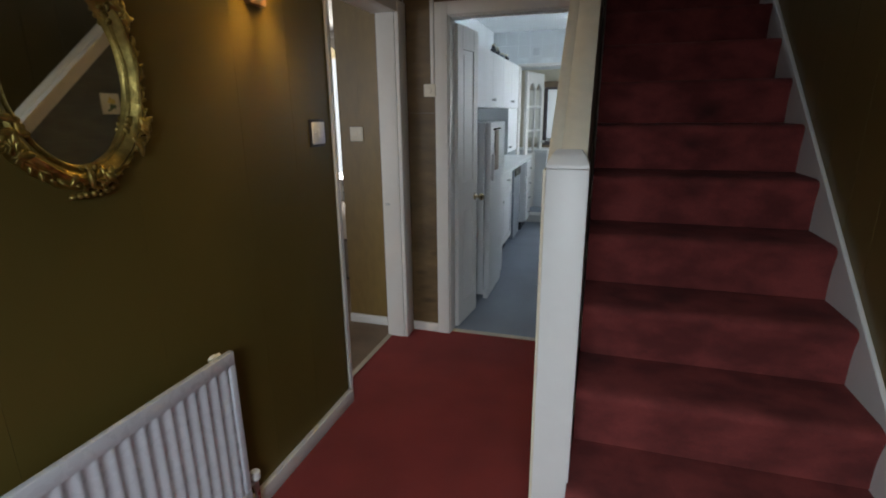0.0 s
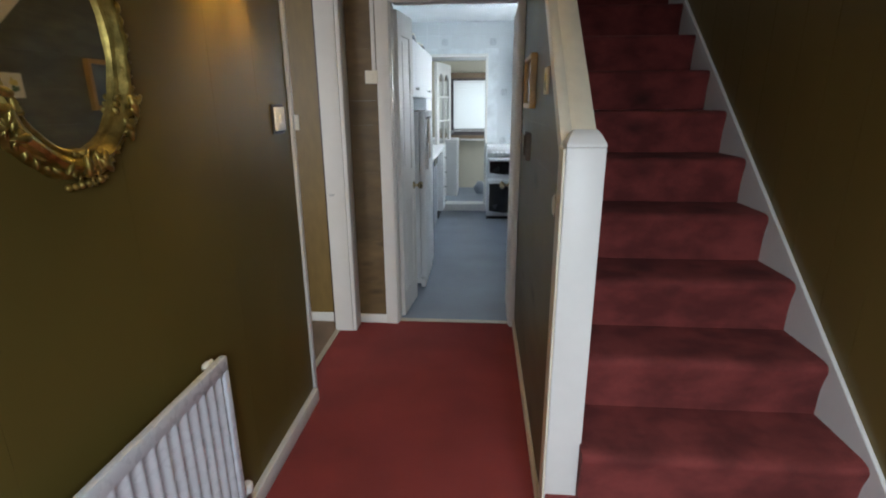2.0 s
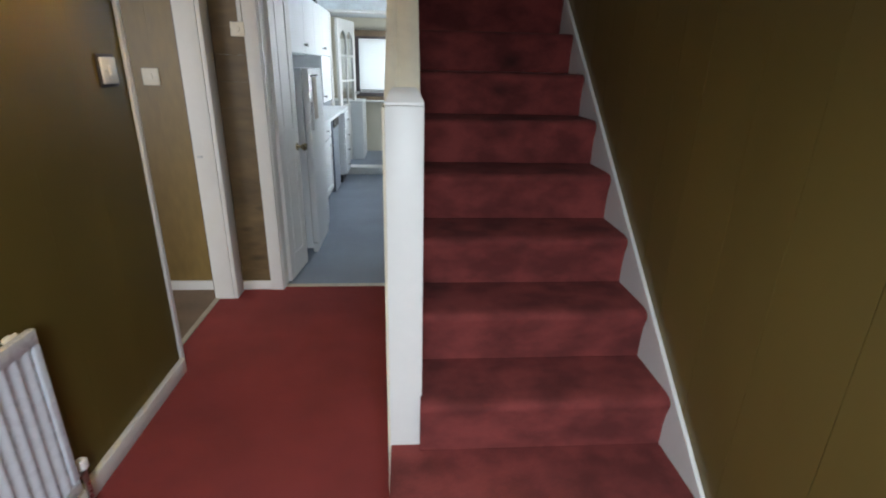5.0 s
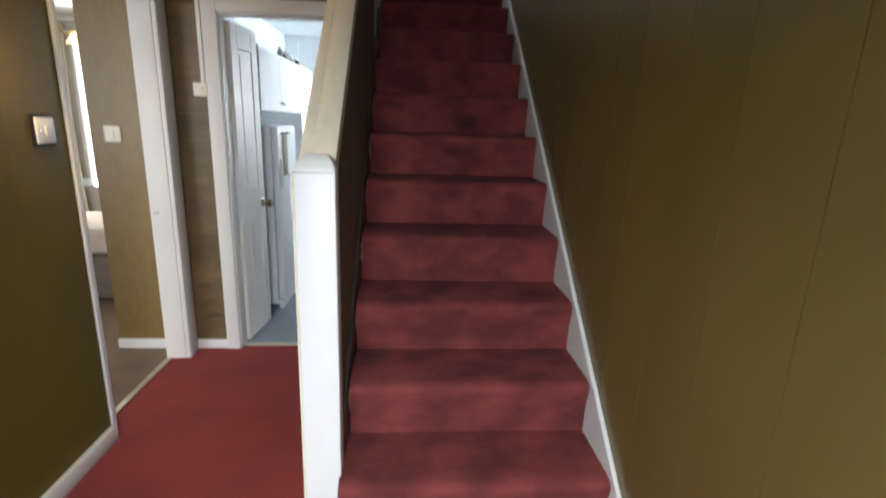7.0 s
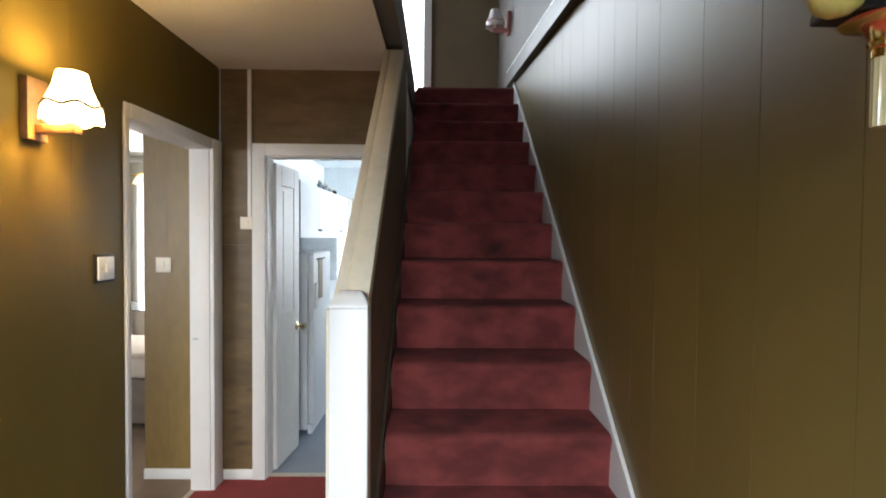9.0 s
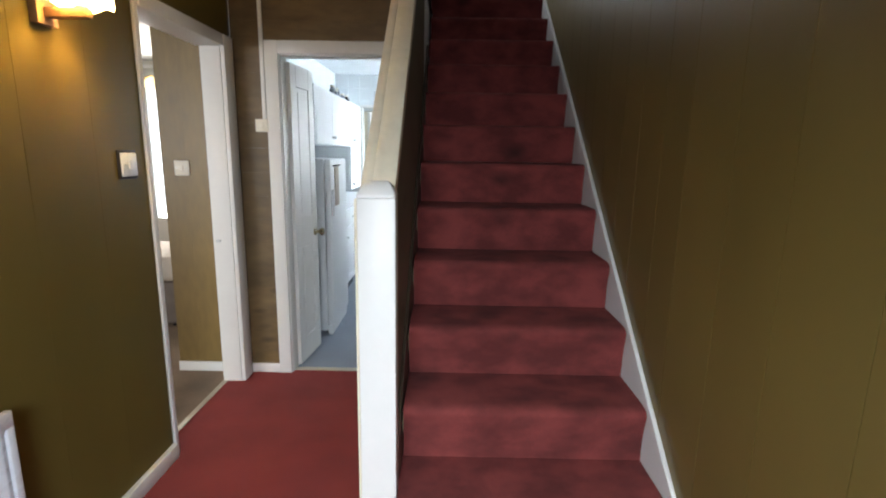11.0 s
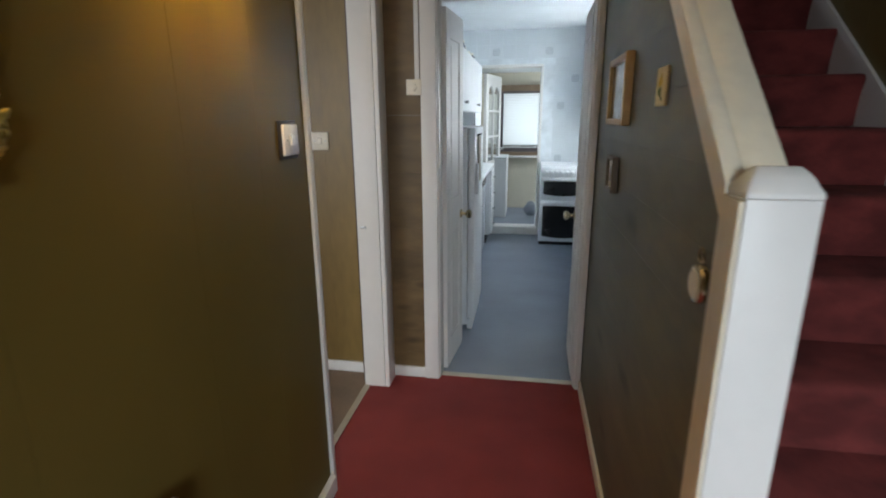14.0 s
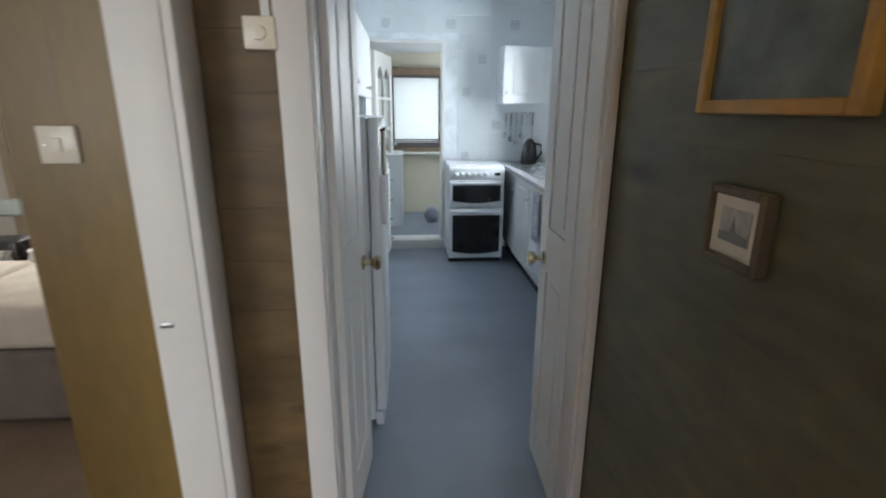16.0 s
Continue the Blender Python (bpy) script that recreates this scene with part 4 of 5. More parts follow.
for r0, h in ((0.006, -0.093), (0.0112, -0.093), (0.0120, -0.090), (0.0118, -0.008), (0.006, -0.008)):
    rows.append([bm.verts.new((r0 * (1 + 0.05 * math.cos(12 * 2 * math.pi * i / n)) * math.cos(2 * math.pi * i / n), r0 * (1 + 0.05 * math.cos(12 * 2 * math.pi * i / n)) * math.sin(2 * math.pi * i / n), h)) for i in range(n)])
for a, b in zip(rows, rows[1:]):
    for i in range(n):
        bm.faces.new((a[i], a[(i + 1) % n], b[(i + 1) % n], b[i]))
bm.faces.new(rows[0][::-1]), bm.faces.new(rows[-1])
part("glass_tube", bm, RIBBED, bl, "ribbed pale yellow glass tube", smooth=True)
bm = bmesh.new()
lathe(bm, [(0.013, -0.0075), (0.013, 0.003), (0.017, 0.005), (0.019, 0.010), (0.016, 0.014), (0.021, 0.026), (0.031, 0.034), (0.045, 0.0365), (0.047, 0.0385), (0.042, 0.0395)], Matrix(), 32)
part("cup", bm, BRASS, bl, "polished brass cup", smooth=True)
part("arm", boxes((-0.074, 0.0853, -0.030, 0.030, 0.040, 0.054), bevel=0.004, seg=2), BLACK, bl, "black arm")
bm = bmesh.new()
lathe(bm, [(0.004, 0.0230), (0.014, 0.0245), (0.023, 0.031), (0.0285, 0.042), (0.029, 0.053), (0.023, 0.067), (0.010, 0.074)], Matrix.Translation((-0.097, -0.045, 0)), 28)
part("globe", bm, AMBER, bl, "yellow green glass globe", smooth=True)
part("wall_plate", boxes((0.0855, 0.0895, -0.035, 0.035, 0.0, 0.13), bevel=0.003), BRASS, bl)

# ---- kitchen ----
def knob(parent, at, axis=-1):
    bm = bmesh.new()
    lathe(bm, [(0.012, 0), (0.006, 0.005), (0.006, 0.014), (0.014, 0.02), (0.012, 0.028), (0.004, 0.03)],
          Matrix.Translation(at) @ Matrix.Rotation(math.pi / 2 if axis == 1 else -math.pi / 2, 4, "Y"), 14)
    return part("knob", bm, STEEL, parent, "small steel knob", smooth=True)


def panel_door(parent, x, y0, y1, z0, z1, side, knob_at=None, t=0.02):
    """A framed door on a face of constant x; side: +1 when it looks towards +x."""
    xs = sorted((x, x + side * t))
    b = 0.055
    dr = part("door", boxes((*xs, y0, y0 + b, z0, z1), (*xs, y1 - b, y1, z0, z1), (*xs, y0 + b, y1 - b, z0, z0 + b), (*xs, y0 + b, y1 - b, z1 - b, z1), bevel=0.002), UNIT, parent)
    xp = sorted((x, x + side * t * 0.55))
    part("panel", boxes((*xp, y0 + b, y1 - b, z0 + b, z1 - b), (*sorted((x, x + side * t * 0.85)), y0 + b + 0.03, y1 - b - 0.03, z0 + b + 0.03, z1 - b - 0.03), bevel=0.003), UNIT, dr)
    if knob_at:
        knob(dr, (x + side * t, *knob_at), side)
    return dr


fr = thing("fridge", (1.89, 4.165, 0), "tall white fridge with a plain door", "fridge")
part("body", boxes((0, 0.52, -0.28, 0.28, 0.03, 1.38), bevel=0.006, seg=2), UNIT, fr)
part("door", boxes((0.524, 0.57, -0.28, 0.28, 0.08, 1.378), bevel=0.01, seg=2), UNIT, fr, smooth=True)
part("base", boxes((0.52, 0.555, -0.275, 0.275, 0.0, 0.07), bevel=0.003), UNIT, fr)
part("handle", boxes((0.571, 0.592, -0.27, -0.24, 0.95, 1.15), bevel=0.006, seg=2), UNIT, fr)
wc = thing("wall_cupboard", (1.855, 5.20, 1.487), "plain white four-door cupboard above the worktop", "cupboard")
part("body", boxes((0, 0.41, -1.05, 1.05, 0, 0.47), bevel=0.002), UNIT, wc)
edges = (-1.05, -0.43, 0.07, 0.57, 1.05)
for k, (a, b) in enumerate(zip(edges, edges[1:])):
    dr = part("door", boxes((0.411, 0.429, a + 0.0015, b - 0.0015, 0.002, 0.468), bevel=0.003, seg=2), UNIT, wc)
    knob(dr, (0.429, b - 0.03 if k % 2 == 0 else a + 0.03, 0.07), 1)
wc2 = thing("wall_cupboard", (1.855, 5.90, 1.02), "narrow white cupboard with a plain door", "cupboard")
part("body", boxes((0, 0.41, -0.3, 0.3, 0, 0.465), bevel=0.002), UNIT, wc2)
dr = part("door", boxes((0.411, 0.429, -0.299, 0.299, 0.002, 0.463), bevel=0.003, seg=2), UNIT, wc2)
knob(dr, (0.429, -0.22, 0.06), 1)
rb = random.Random(11)
for i in range(6):
    h = rb.uniform(0.05, 0.11)
    r0 = rb.uniform(0.020, 0.032)
    dark = i % 2
    jar = thing("jar", (2.20 + rb.uniform(-0.03, 0.03), 5.05 + i * 0.13, 1.958), ("dark blue" if dark else "pale ceramic") + " jar on top of the cupboard", "jar", "jars on the cupboard")
    bm = bmesh.new()
    lathe(bm, [(r0 * 0.85, 0), (r0, 0.01), (r0, h * 0.7), (r0 * 0.6, h * 0.85), (r0 * 0.6, h)], Matrix(), 18)
    part("body", bm, GREYPANEL if not dark else BLACK, jar, smooth=True)
    bm = bmesh.new()
    lathe(bm, [(r0 * 0.66, h), (r0 * 0.66, h + 0.015), (r0 * 0.5, h + 0.018)], Matrix(), 18)
    part("lid", bm, SWITCH, jar, smooth=True)

bu = thing("base_unit", (1.87, 5.0, 0), "white base unit with drawer and panelled doors", "cupboard")
part("body", boxes((0, 0.46, -0.55, 0.55, 0.12, 0.86), bevel=0.002), UNIT, bu)
part("plinth", boxes((0, 0.42, -0.55, 0.55, 0, 0.12)), BLACK, bu)
for a, b in ((-0.548, -0.002), (0.002, 0.548)):
    panel_door(bu, 0.461, a, b, 0.13, 0.68, 1, (b - 0.05, 0.60))
    dw = part("drawer", boxes((0.461, 0.481, a, b, 0.69, 0.855), bevel=0.004, seg=2), UNIT, bu)
    knob(dw, (0.481, (a + b) / 2, 0.772), 1)
ap = thing("undercounter_appliance", (1.87, 5.98, 0), "grey blue undercounter appliance", "appliance")
part("body", boxes((0, 0.47, -0.215, 0.215, 0.02, 0.85), bevel=0.006, seg=2), GREYPANEL, ap)
part("control", boxes((0.471, 0.48, -0.2, 0.2, 0.74, 0.83), bevel=0.002), BLACK, ap)
du = thing("drawer_unit", (1.86, 6.56, 0), "white drawer unit with four drawers", "drawers")
part("body", boxes((0, 0.52, -0.19, 0.19, 0.10, 0.86), bevel=0.002), UNIT, du)
part("plinth", boxes((0, 0.48, -0.19, 0.19, 0, 0.10)), BLACK, du)
for i in range(4):
    z0 = 0.11 + i * 0.187
    dw = part("drawer", boxes((0.521, 0.541, -0.188, 0.188, z0, z0 + 0.18), bevel=0.006, seg=2), UNIT, du)
    knob(dw, (0.541, 0, z0 + 0.09), 1)
ct = thing("worktop", (1.855, 5.28, 0.862), "pale worktop along the kitchen wall", "worktop")
part("slab", boxes((0, 0.535, -0.83, 1.59, 0, 0.036), bevel=0.006, seg=2), UNIT, ct, smooth=True)

tt = thing("tea_towel", (2.464, 4.06, 1.02), "pale tea towel hanging on the fridge door", "towel")
bm = bmesh.new()
n = 16
rows = [[bm.verts.new((0.006 + 0.006 * math.sin(i * 1.1) * (1 - j / 7 * 0.5), -0.07 + 0.14 * i / n, 0.30 * j / 6)) for i in range(n + 1)] for j in range(7)]
for a, b in zip(rows, rows[1:]):
    for i in range(n):
        bm.faces.new((a[i], a[i + 1], b[i + 1], b[i]))
ob = part("cloth", bm, SOFA, tt, smooth=True)
ob.modifiers.new("thickness", "SOLIDIFY").thickness = 0.004
bm = bmesh.new()
tube(bm, [(-0.005, -0.09, 0.305), (0.012, -0.09, 0.31), (0.012, 0.09, 0.31), (-0.005, 0.09, 0.305)], 0.005, 8)
part("rail", bm, BLACK, tt, "dark towel rail", smooth=True)

# cooker
ck = thing("cooker", (3.205, 6.385, 0), "white double oven cooker with black glass doors", "cooker")
part("body", boxes((-0.255, 0.255, 0.0, 0.5, 0.04, 0.885), bevel=0.004, seg=2), UNIT, ck)
part("plinth", boxes((-0.25, 0.25, 0.01, 0.48, 0.0, 0.04)), BLACK, ck)
part("control_panel", boxes((-0.255, 0.255, -0.022, -0.001, 0.79, 0.89), bevel=0.006, seg=2), UNIT, ck, smooth=True)
for i in range(6):
    bm = bmesh.new()
    lathe(bm, [(0.021, 0), (0.021, 0.006), (0.016, 0.010), (0.015, 0.024), (0.008, 0.026)], Matrix.Translation((-0.19 + i * 0.055, -0.022, 0.838)) @ Matrix.Rotation(math.pi / 2, 4, "X"), 18)
    part("control_knob", bm, UNIT, ck, "white control knob", smooth=True)
part("clock_display", boxes((0.16, 0.215, -0.0235, -0.022, 0.825, 0.852)), BLACK, ck, "small black clock window")
for z0, z1, top in ((0.540, 0.782, 0.045), (0.055, 0.515, 0.055)):
    dr = part("oven_door", boxes((-0.252, 0.252, -0.028, -0.002, z0, z1), bevel=0.008, seg=2), UNIT, ck, "white framed oven door", smooth=True)
    bm = bmesh.new()
    hw, za, zb = 0.222, z0 + 0.035, z1 - top
    outline = [(-hw, za + 0.02)] + [(-hw + 2 * hw * i / 12, za + 0.02 - 0.022 * math.sin(math.pi * i / 12)) for i in range(1, 12)] + [(hw, za + 0.02), (hw, zb), (-hw, zb)]
    prism(bm, outline, "y", -0.031, -0.027)
    part("oven_glass", bm, DARKGLASS, dr, "black oven window")
    part("door_handle", boxes((-0.235, 0.235, -0.05, -0.028, z1 - 0.032, z1 - 0.014), bevel=0.006, seg=2), UNIT, dr, smooth=True)
part("hob", boxes((-0.256, 0.256, -0.01, 0.5, 0.886, 0.90), bevel=0.005, seg=2), UNIT, ck, "white hob")
part("lid", boxes((-0.254, 0.254, 0.02, 0.49, 0.901, 0.915), bevel=0.005, seg=2), UNIT, ck, "closed white hob lid")

# right hand units, sink and worktop
for i, y0 in enumerate((4.22, 4.74, 5.26, 5.78)):
    u = thing("base_unit", (3.53, y0, 0), "white base unit beneath the sink worktop", "cupboard", "units by the sink")
    part("body", boxes((0.022, 0.665, 0.001, 0.518, 0.12, 0.86), bevel=0.002), UNIT, u)
    part("plinth", boxes((0.06, 0.65, 0.001, 0.518, 0, 0.12)), BLACK, u)
    panel_door(u, 0.021, 0.004, 0.514, 0.13, 0.855, -1, (0.46, 0.72))
u = thing("corner_unit", (3.53, 6.30, 0), "white corner base unit beside the cooker", "cupboard")
part("body", boxes((0.022, 0.665, 0.001, 0.57, 0.12, 0.86), bevel=0.002), UNIT, u)
part("plinth", boxes((0.06, 0.65, 0.001, 0.57, 0, 0.12)), BLACK, u)
wt = thing("worktop", (3.490, 5.81, 0.862), "grey speckled worktop beside the cooker", "worktop")
part("slab", boxes((0, 0.705, -1.60, 0.40, 0, 0.036), (0, 0.705, 0.80, 1.085, 0, 0.036), (0, 0.06, 0.40, 0.80, 0, 0.036), (0.52, 0.705, 0.40, 0.80, 0, 0.036), bevel=0.004), WORKTOP, wt)
sk = thing("sink", (3.56, 6.21, 0.898), "stainless steel sink with drainer", "sink")
part("rim", boxes((0, 0.46, 0.0, 0.40, -0.01, 0.006), (0, 0.46, -0.62, 0.0, 0.0, 0.006), bevel=0.003), STEEL, sk)
tp = thing("tap", (4.05, 6.41, 0.898), "chrome mixer tap behind the sink", "tap")
bm = bmesh.new()
tube(bm, [(0, 0, 0), (0, 0, 0.16), (-0.02, 0, 0.20), (-0.09, 0, 0.215), (-0.15, 0, 0.19)], [0.018, 0.012, 0.011, 0.010, 0.009], 12)
part("spout", bm, STEEL, tp, smooth=True)
kt = thing("kettle", (3.76, 6.71, 0.898), "black kettle on the worktop", "kettle")
bm = bmesh.new()
lathe(bm, [(0.075, 0), (0.08, 0.02), (0.072, 0.13), (0.055, 0.20), (0.03, 0.225), (0.012, 0.24)], Matrix(), 26)
part("body", bm, BLACK, kt, smooth=True)
bm = bmesh.new()
tube(bm, [(0.06, 0, 0.19), (0.11, 0, 0.18), (0.12, 0, 0.10), (0.075, 0, 0.04)], 0.011, 10)
part("handle", bm, BLACK, kt, smooth=True)
wu = thing("wall_unit", (3.461, 6.605, 1.458), "white wall unit with a panelled door", "cupboard")
part("body", boxes((0, 0.43, 0.021, 0.305, 0, 0.5), bevel=0.002), UNIT, wu)
dr = part("door", boxes((0.003, 0.06, 0, 0.02, 0.003, 0.497), (0.37, 0.427, 0, 0.02, 0.003, 0.497), (0.06, 0.37, 0, 0.02, 0.003, 0.06), (0.06, 0.37, 0, 0.02, 0.44, 0.497), bevel=0.002), UNIT, wu)
part("panel", boxes((0.06, 0.37, 0.008, 0.019, 0.06, 0.44), (0.09, 0.34, 0.002, 0.019, 0.09, 0.41), bevel=0.003), UNIT, dr)
bm = bmesh.new()
lathe(bm, [(0.012, 0), (0.006, 0.006), (0.013, 0.02), (0.004, 0.026)], Matrix.Translation((0.03, 0, 0.10)) @ Matrix.Rotation(math.pi / 2, 4, "X"), 14)
part("knob", bm, STEEL, dr, "small steel knob", smooth=True)
t2 = thing("tea_towel", (3.512, 5.42, 0.46), "grey patterned tea towel hanging on the sink unit", "towel")
bm = bmesh.new()
n = 12
rows = [[bm.verts.new((0.004 * math.sin(i * 1.3), -0.09 + 0.18 * i / n, 0.36 * j / 6)) for i in range(n + 1)] for j in range(7)]
for a, b in zip(rows, rows[1:]):
    for i in range(n):
        bm.faces.new((a[i], a[i + 1], b[i + 1], b[i]))
ob = part("cloth", bm, TOWEL, t2, smooth=True)
ob.modifiers.new("thickness", "SOLIDIFY").thickness = 0.004
bm = bmesh.new()
tube(bm, [(0.035, -0.1, 0.355), (0.0, -0.1, 0.362), (0.0, 0.1, 0.362), (0.035, 0.1, 0.355)], 0.004, 8)
part("rail", bm, STEEL, t2, smooth=True)
# utensil rail
ur = thing("utensil_rail", (3.684, 6.91, 1.373), "steel rail with hanging kitchen utensils", "utensil rail")
bm = bmesh.new()
tube(bm, [(-0.16, -0.03, 0), (0.16, -0.03, 0)], 0.006, 10)
part("rail", bm, STEEL, ur, smooth=True)
for sx in (-0.14, 0.14):
    part("bracket", boxes((sx - 0.006, sx + 0.006, -0.03, -0.002, -0.006, 0.006)), STEEL, ur)
for i in range(6):
    x = -0.135 + i * 0.054
    ln = 0.19 + 0.03 * (i % 3)
    bm = bmesh.new()
    tube(bm, [(x, -0.036, 0.004), (x, -0.036, -ln)], 0.004, 8)
    box(bm, x - 0.010, x + 0.010, -0.042, -0.032, -0.12, -0.01, bevel=0.003)
    blob(bm, (x, -0.036, -ln - 0.025), 0.028, (0.9, 0.25, 1.1))
    part("utensil", bm, STEEL if i % 2 == 0 else GREYPANEL, ur, smooth=True)

# glazed back door standing open into the porch
bd = thing("back_door", (2.251, 7.10, 0.10), "white glazed back door with arched panes, standing open", "door", "", 78)
t = 0.02
part("frame", boxes((0, 0.09, -t, t, 0, 1.86), (0.60, 0.69, -t, t, 0, 1.86), (0.09, 0.60, -t, t, 0, 0.78), (0.09, 0.60, -t, t, 1.74, 1.86), (0.33, 0.36, -t * 0.8, t * 0.8, 0.78, 1.74),
                    (0.09, 0.33, -t * 0.8, t * 0.8, 1.08, 1.105), (0.36, 0.60, -t * 0.8, t * 0.8, 1.08, 1.105), (0.09, 0.33, -t * 0.8, t * 0.8, 1.40, 1.425), (0.36, 0.60, -t * 0.8, t * 0.8, 1.40, 1.425), bevel=0.003), WHITE, bd)
for x0 in (0.09, 0.36):
    bm = bmesh.new()
    prism(bm, [(x0, 1.74), (x0, 1.64)] + [(x0 + 0.24 * i / 10, 1.64 + 0.085 * math.sin(math.pi * i / 10)) for i in range(1, 10)] + [(x0 + 0.24, 1.64), (x0 + 0.24, 1.74)], "y", -t * 0.8, t * 0.8)
    part("arch", bm, WHITE, bd)
    for z0, z1 in ((0.78, 1.08), (1.105, 1.40), (1.425, 1.74)):
        pn = part("pane", boxes((x0, x0 + 0.24, -0.003, 0.003, z0, z1)), PANE, bd)
        pn.visible_shadow = False
bm = bmesh.new()
lathe(bm, [(0.02, 0), (0.01, 0.01), (0.024, 0.04), (0.018, 0.055), (0.005, 0.058)], Matrix.Translation((0.645, -t, 0.92)) @ Matrix.Rotation(math.pi / 2, 4, "X"), 16)
part("knob", bm, STEEL, bd, smooth=True)

# porch
solid("wall_porch", boxes((1.1, 1.2, 7.06, 8.31, 0, 2.1), (3.6, 3.7, 7.06, 7.26, 0, 2.1), (3.6, 3.7, 8.16, 8.31, 0, 2.1), (3.6, 3.7, 7.26, 8.16, 0, 1.0), (3.6, 3.7, 7.26, 8.16, 1.9, 2.1), (1.1, 2.35, 8.31, 8.41, 0, 2.1), (3.046, 3.7, 8.31, 8.41, 0, 2.1), (2.35, 3.046, 8.31, 8.41, 0, 0.9), (2.35, 3.046, 8.31, 8.41, 1.80, 2.1)),
      PORCHCREAM, "cream walls of the back porch", "wall")
pw = thing("porch_window", (2.698, 8.26, 0.90), "brown framed porch window with a white blind", "window")
pw["kind"] = "structure"
part("frame", boxes((-0.33, -0.275, 0, 0.10, 0.04, 0.90), (0.275, 0.33, 0, 0.10, 0.04, 0.90), (-0.275, 0.275, 0, 0.10, 0.04, 0.09), (-0.275, 0.275, 0, 0.10, 0.87, 0.90), bevel=0.003), PELMET, pw)
part("pane", boxes((-0.275, 0.275, 0.07, 0.076, 0.09, 0.87)), PORCHGLOW, pw, "bright overcast glass")
part("sill", boxes((-0.40, 0.40, -0.09, -0.001, -0.045, -0.015), bevel=0.004), WHITE, pw)
part("sill_board", boxes((-0.36, 0.36, -0.03, -0.001, -0.013, 0.038), bevel=0.003), TANWOOD, pw, "tan brown board under the blind")
part("pelmet", boxes((-0.34, 0.34, -0.05, -0.001, 0.90, 0.985), bevel=0.004), TANWOOD, pw, "tan brown pelmet board")
# Added where it can't be seen, as an opening for the porch fill lamp.
psw = thing("added_porch_window", (3.65, 7.71, 1.0), "added white framed side window, out of view", "window")
psw["kind"] = "structure"
part("frame", boxes((-0.05, 0.05, -0.45, -0.40, 0, 0.9), (-0.05, 0.05, 0.40, 0.45, 0, 0.9), (-0.05, 0.05, -0.40, 0.40, 0, 0.05), (-0.05, 0.05, -0.40, 0.40, 0.85, 0.9), bevel=0.003), WHITE, psw)
part("pane", boxes((0.0, 0.006, -0.40, 0.40, 0.05, 0.85)), DAYGLOW, psw, "bright overcast glass")
vb = thing("venetian_blind", (2.698, 8.23, 0.97), "white slatted venetian blind in the porch window", "blind")
for i in range(34):
    bm = boxes((-0.268, 0.268, -0.011, 0.011, -0.0006, 0.0006))
    part("slat", bm, BLIND if i > 1 else PELMET, vb, m=pose(0, 0, 0.045 + i * 0.0222, 32))
part("head_rail", boxes((-0.275, 0.275, -0.014, 0.014, 0.80, 0.83)), PELMET, vb)
part("bottom_rail", boxes((-0.275, 0.275, -0.013, 0.013, -0.025, 0.03)), PELMET, vb, "dark bottom of the blind")
wm = thing("washing_machine", (2.32, 7.80, 0.09), "white washing machine in the porch", "washing machine")
part("body", boxes((-0.45, 0.20, -0.30, 0.30, 0.0, 0.80), bevel=0.01, seg=2), UNIT, wm)
part("top", boxes((-0.455, 0.205, -0.305, 0.305, 0.801, 0.825), bevel=0.005, seg=2), UNIT, wm)
bg = thing("plastic_bag", (2.86, 7.75, 0.09), "crumpled blue grey plastic bag on the porch floor", "bag")
bm = bmesh.new()
bmesh.ops.create_icosphere(bm, subdivisions=3, radius=0.11, matrix=Matrix.Translation((0, 0, 0.085)) @ Matrix.Diagonal((0.8, 0.8, 1.0, 1)))
for v in bm.verts:
    v.co += Vector(noise.noise_vector(v.co * 18)) * 0.022
    v.co.z = max(0.0, v.co.z)
part("bag", bm, GREYPANEL, bg, smooth=True)

# ---- living room seen through its doorway ----
lwn = thing("dining_window", (0.3, 6.75, 0.55), "tall window with white frame and bright overcast glass", "window")
lwn["kind"] = "structure"
part("frame", boxes((-0.90, -0.86, -0.05, 0.05, 0, 1.7), (0.74, 0.8, -0.05, 0.05, 0, 1.7), (-0.86, 0.74, -0.05, 0.05, 0, 0.06), (-0.86, 0.74, -0.05, 0.05, 1.64, 1.7), (-0.03, 0.03, -0.05, 0.05, 0.06, 1.64), bevel=0.003), WHITE, lwn)
for x0, x1 in ((-0.86, -0.03), (0.03, 0.74)):
    part("pane", boxes((x0, x1, 0.0, 0.006, 0.06, 1.64)), DAYGLOW, lwn, "bright overcast glass")


def drape(name, x0, x1, y, z0, z1, folds, depth, mat, label):
    c = thing(name, (x0, y, z0), label, "curtain")
    bm = bmesh.new()
    n = folds * 8
    rows = []
    for j in range(13):
        v = j / 12
        squeeze = 1 - 0.10 * math.sin(math.pi * v)
        rows.append([bm.verts.new(((x1 - x0) * i / n * squeeze, depth * math.sin(2 * math.pi * folds * i / n + 0.5 * math.sin(3 * v)) * (0.55 + 0.45 * math.sin(i * 0.37 + 2 * v)), (z1 - z0) * v)) for i in range(n + 1)])
    for a, b in zip(rows, rows[1:]):
        for i in range(n):
            bm.faces.new((a[i], a[i + 1], b[i + 1], b[i]))
    ob = part("cloth", bm, mat, c, smooth=True)
    sol = ob.modifiers.new("thickness", "SOLIDIFY")
    sol.thickness = 0.003
    return c


drape("curtain", -1.02, -0.56, 6.58, 0.02, 2.42, 7, 0.03, FABRIC, "full length beige curtain hanging in soft folds")
pole = thing("curtain_rail", (-0.2, 6.62, 2.44), "white curtain rail above the window", "curtain rail")
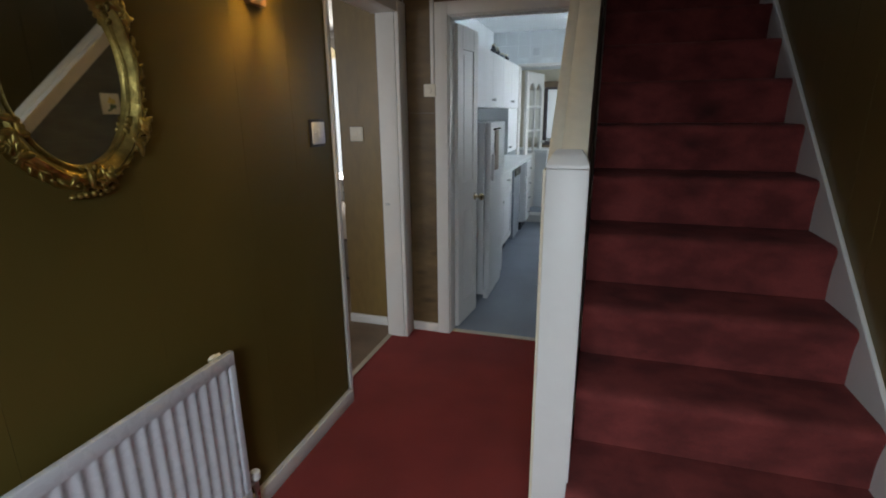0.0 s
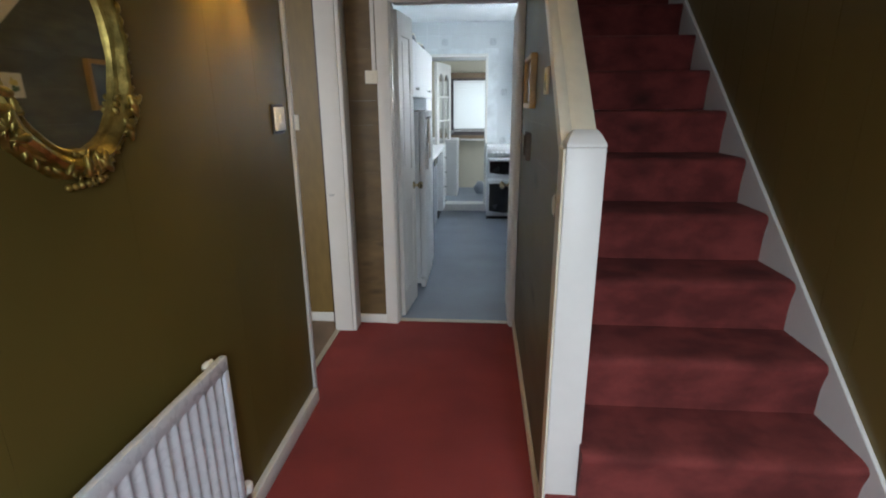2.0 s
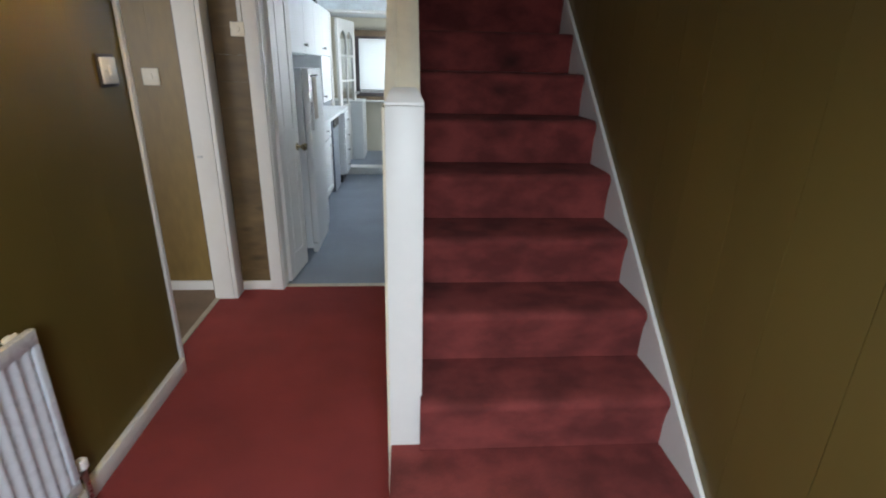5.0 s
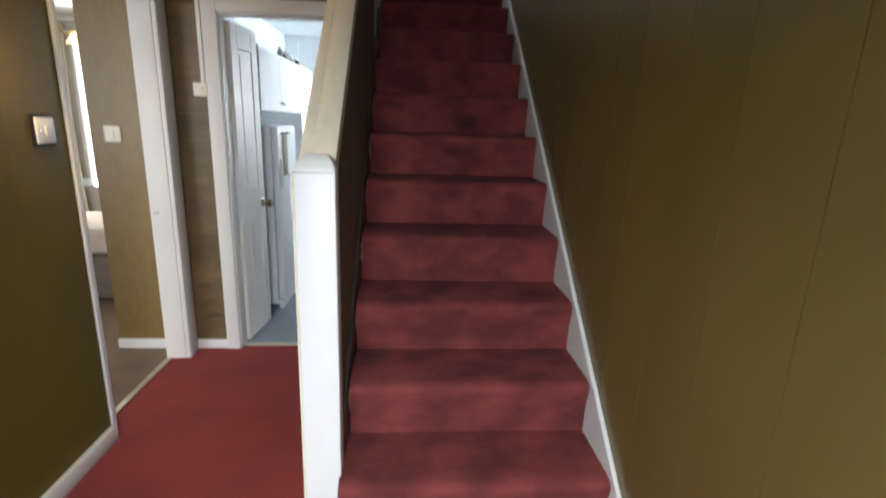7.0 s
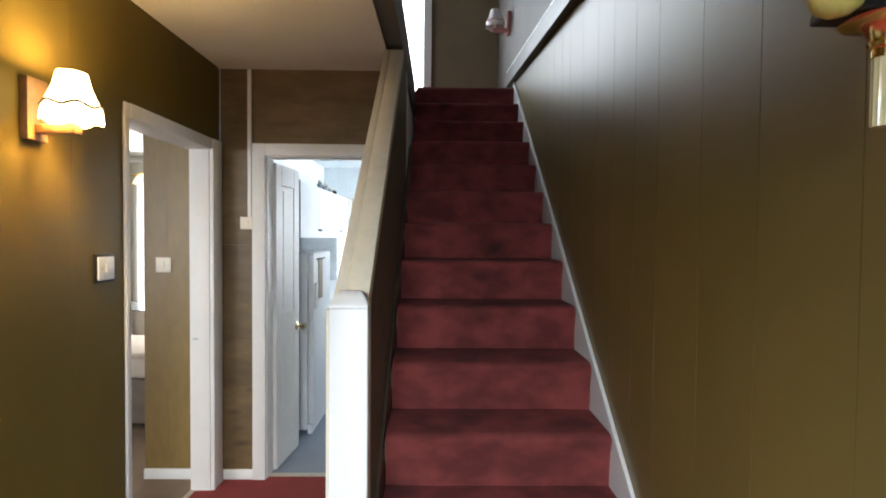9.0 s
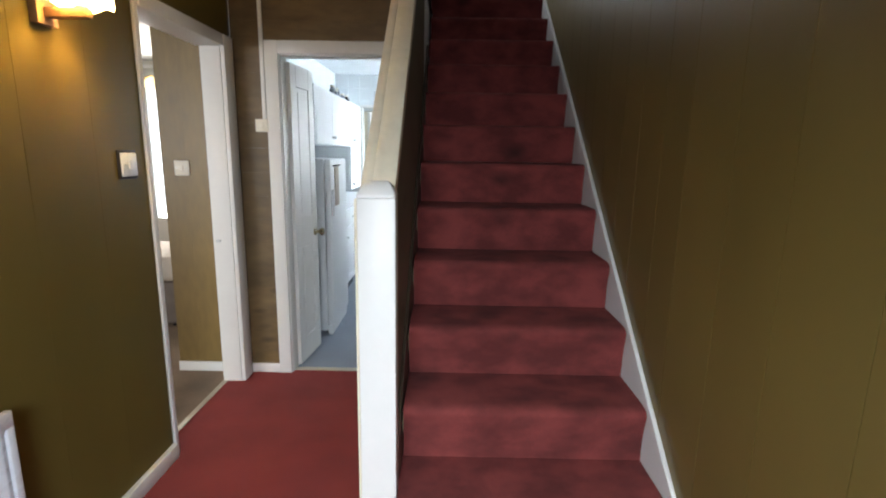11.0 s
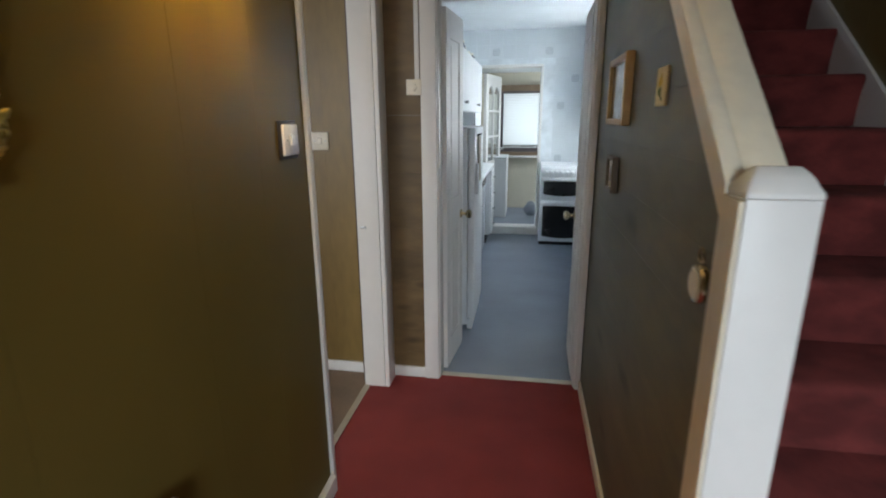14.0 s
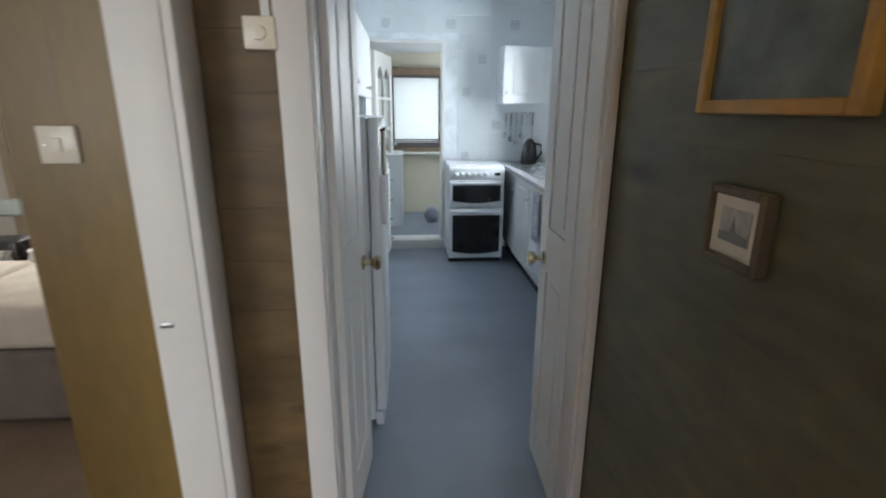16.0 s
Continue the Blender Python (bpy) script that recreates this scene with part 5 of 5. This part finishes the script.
part("rail", boxes((-0.9, 1.2, -0.015, 0.015, -0.015, 0.02), bevel=0.003), WHITE, pole)
pl = thing("wooden_plaque", (-1.22, 6.70, 2.06), "plain golden wooden plaque on the pale wall", "plaque")
part("board", boxes((-0.16, 0.16, -0.03, 0, 0, 0.26), bevel=0.004), OAK, pl)

sf = thing("sofa", (0.62, 4.35, 0), "low sofa with pale beige cushion and grey brown base", "sofa")
part("base", boxes((-0.9, 0.62, -0.38, 0.40, 0.03, 0.383), bevel=0.03, seg=3), SOFADARK, sf, "grey brown upholstered base", smooth=True)
part("cushion", boxes((-0.88, -0.14, -0.39, 0.38, 0.385, 0.585), bevel=0.05, seg=4), SOFA, sf, "pale beige seat cushion", smooth=True)
part("cushion", boxes((-0.13, 0.60, -0.39, 0.38, 0.385, 0.585), bevel=0.05, seg=4), SOFA, sf, "pale beige seat cushion", smooth=True)
for fx in (-0.8, 0.5):
    for fy in (-0.3, 0.3):
        part("foot", boxes((fx - 0.03, fx + 0.03, fy - 0.03, fy + 0.03, 0, 0.03)), BLACK, sf)
sb = thing("sideboard", (0.42, 5.0, 0), "low black sideboard behind the sofa", "sideboard")
part("body", boxes((-0.6, 0.55, -0.17, 0.17, 0.05, 0.44), bevel=0.004), BLACK, sb)
part("top", boxes((-0.61, 0.56, -0.18, 0.18, 0.441, 0.46), bevel=0.004), BLACK, sb)
part("plinth", boxes((-0.58, 0.53, -0.15, 0.15, 0, 0.05)), BLACK, sb)
hf = thing("music_player", (0.10, 5.02, 0.46), "small black music player on the sideboard", "music player")
part("case", boxes((-0.16, 0.12, -0.1, 0.1, 0, 0.17), bevel=0.012, seg=2), BLACK, hf, smooth=True)
part("front_panel", boxes((-0.13, 0.09, -0.104, -0.1005, 0.05, 0.12)), STEEL, hf, "silver front panel")
jg = thing("jug", (0.33, 4.92, 0.46), "small white ceramic jug on the sideboard", "jug")
bm = bmesh.new()
lathe(bm, [(0.03, 0), (0.045, 0.02), (0.048, 0.06), (0.034, 0.10), (0.04, 0.125), (0.030, 0.125)], Matrix(), 20)
part("body", bm, SWITCHW, jg, smooth=True)
bm = bmesh.new()
tube(bm, [(0.035, 0, 0.11), (0.07, 0, 0.10), (0.072, 0, 0.06), (0.045, 0, 0.035)], 0.006, 8)
part("handle", bm, SWITCHW, jg, smooth=True)
gt = thing("glass_table", (-0.05, 5.65, 0), "glass topped dining table with chrome legs", "table")
part("top", boxes((-0.75, 0.50, -0.30, 0.30, 0.700, 0.712), bevel=0.003), PICGLASS, gt, "pale glass top")
for fx in (-0.68, 0.48):
    for fy in (-0.28, 0.28):
        bm = bmesh.new()
        tube(bm, [(fx * 0.9, fy * 0.8, 0), (fx * 0.9, fy * 0.8, 0.70)], 0.02, 12)
        part("leg", bm, STEEL, gt, smooth=True)

ch = thing("chandelier", (0.63, 4.5, 1.95), "brass ceiling light with frilled cream glass shades", "ceiling light")
bm = bmesh.new()
lathe(bm, [(0.010, 0.06), (0.028, 0.075), (0.014, 0.12), (0.008, 0.16), (0.008, 0.52), (0.045, 0.53), (0.05, 0.545)], Matrix(), 18)
part("stem", bm, BRASS, ch, smooth=True)
for i in range(3):
    a = 2 * math.pi * i / 3 + 0.5
    bm = bmesh.new()
    tube(bm, [(0.02 * math.cos(a), 0.02 * math.sin(a), 0.10), (0.10 * math.cos(a), 0.10 * math.sin(a), 0.07), (0.17 * math.cos(a), 0.17 * math.sin(a), 0.10)], 0.006, 8)
    arm = part("arm", bm, BRASS, ch, smooth=True)
    bm = bmesh.new()
    st = 36
    rows = []
    for r0, h, w in ((0.02, 0.09, 0), (0.045, 0.07, 0), (0.07, 0.03, 0.006), (0.082, 0.0, 0.012)):
        rows.append([bm.verts.new((0.17 * math.cos(a) + (r0 + w * math.sin(8 * 2 * math.pi * k / st)) * math.cos(2 * math.pi * k / st), 0.17 * math.sin(a) + (r0 + w * math.sin(8 * 2 * math.pi * k / st)) * math.sin(2 * math.pi * k / st), h)) for k in range(st)])
    for p, q in zip(rows, rows[1:]):
        for k in range(st):
            bm.faces.new((p[k], p[(k + 1) % st], q[(k + 1) % st], q[k]))
    part("shade", bm, DIMGLOW, arm, "frilled cream glass shade", smooth=True)
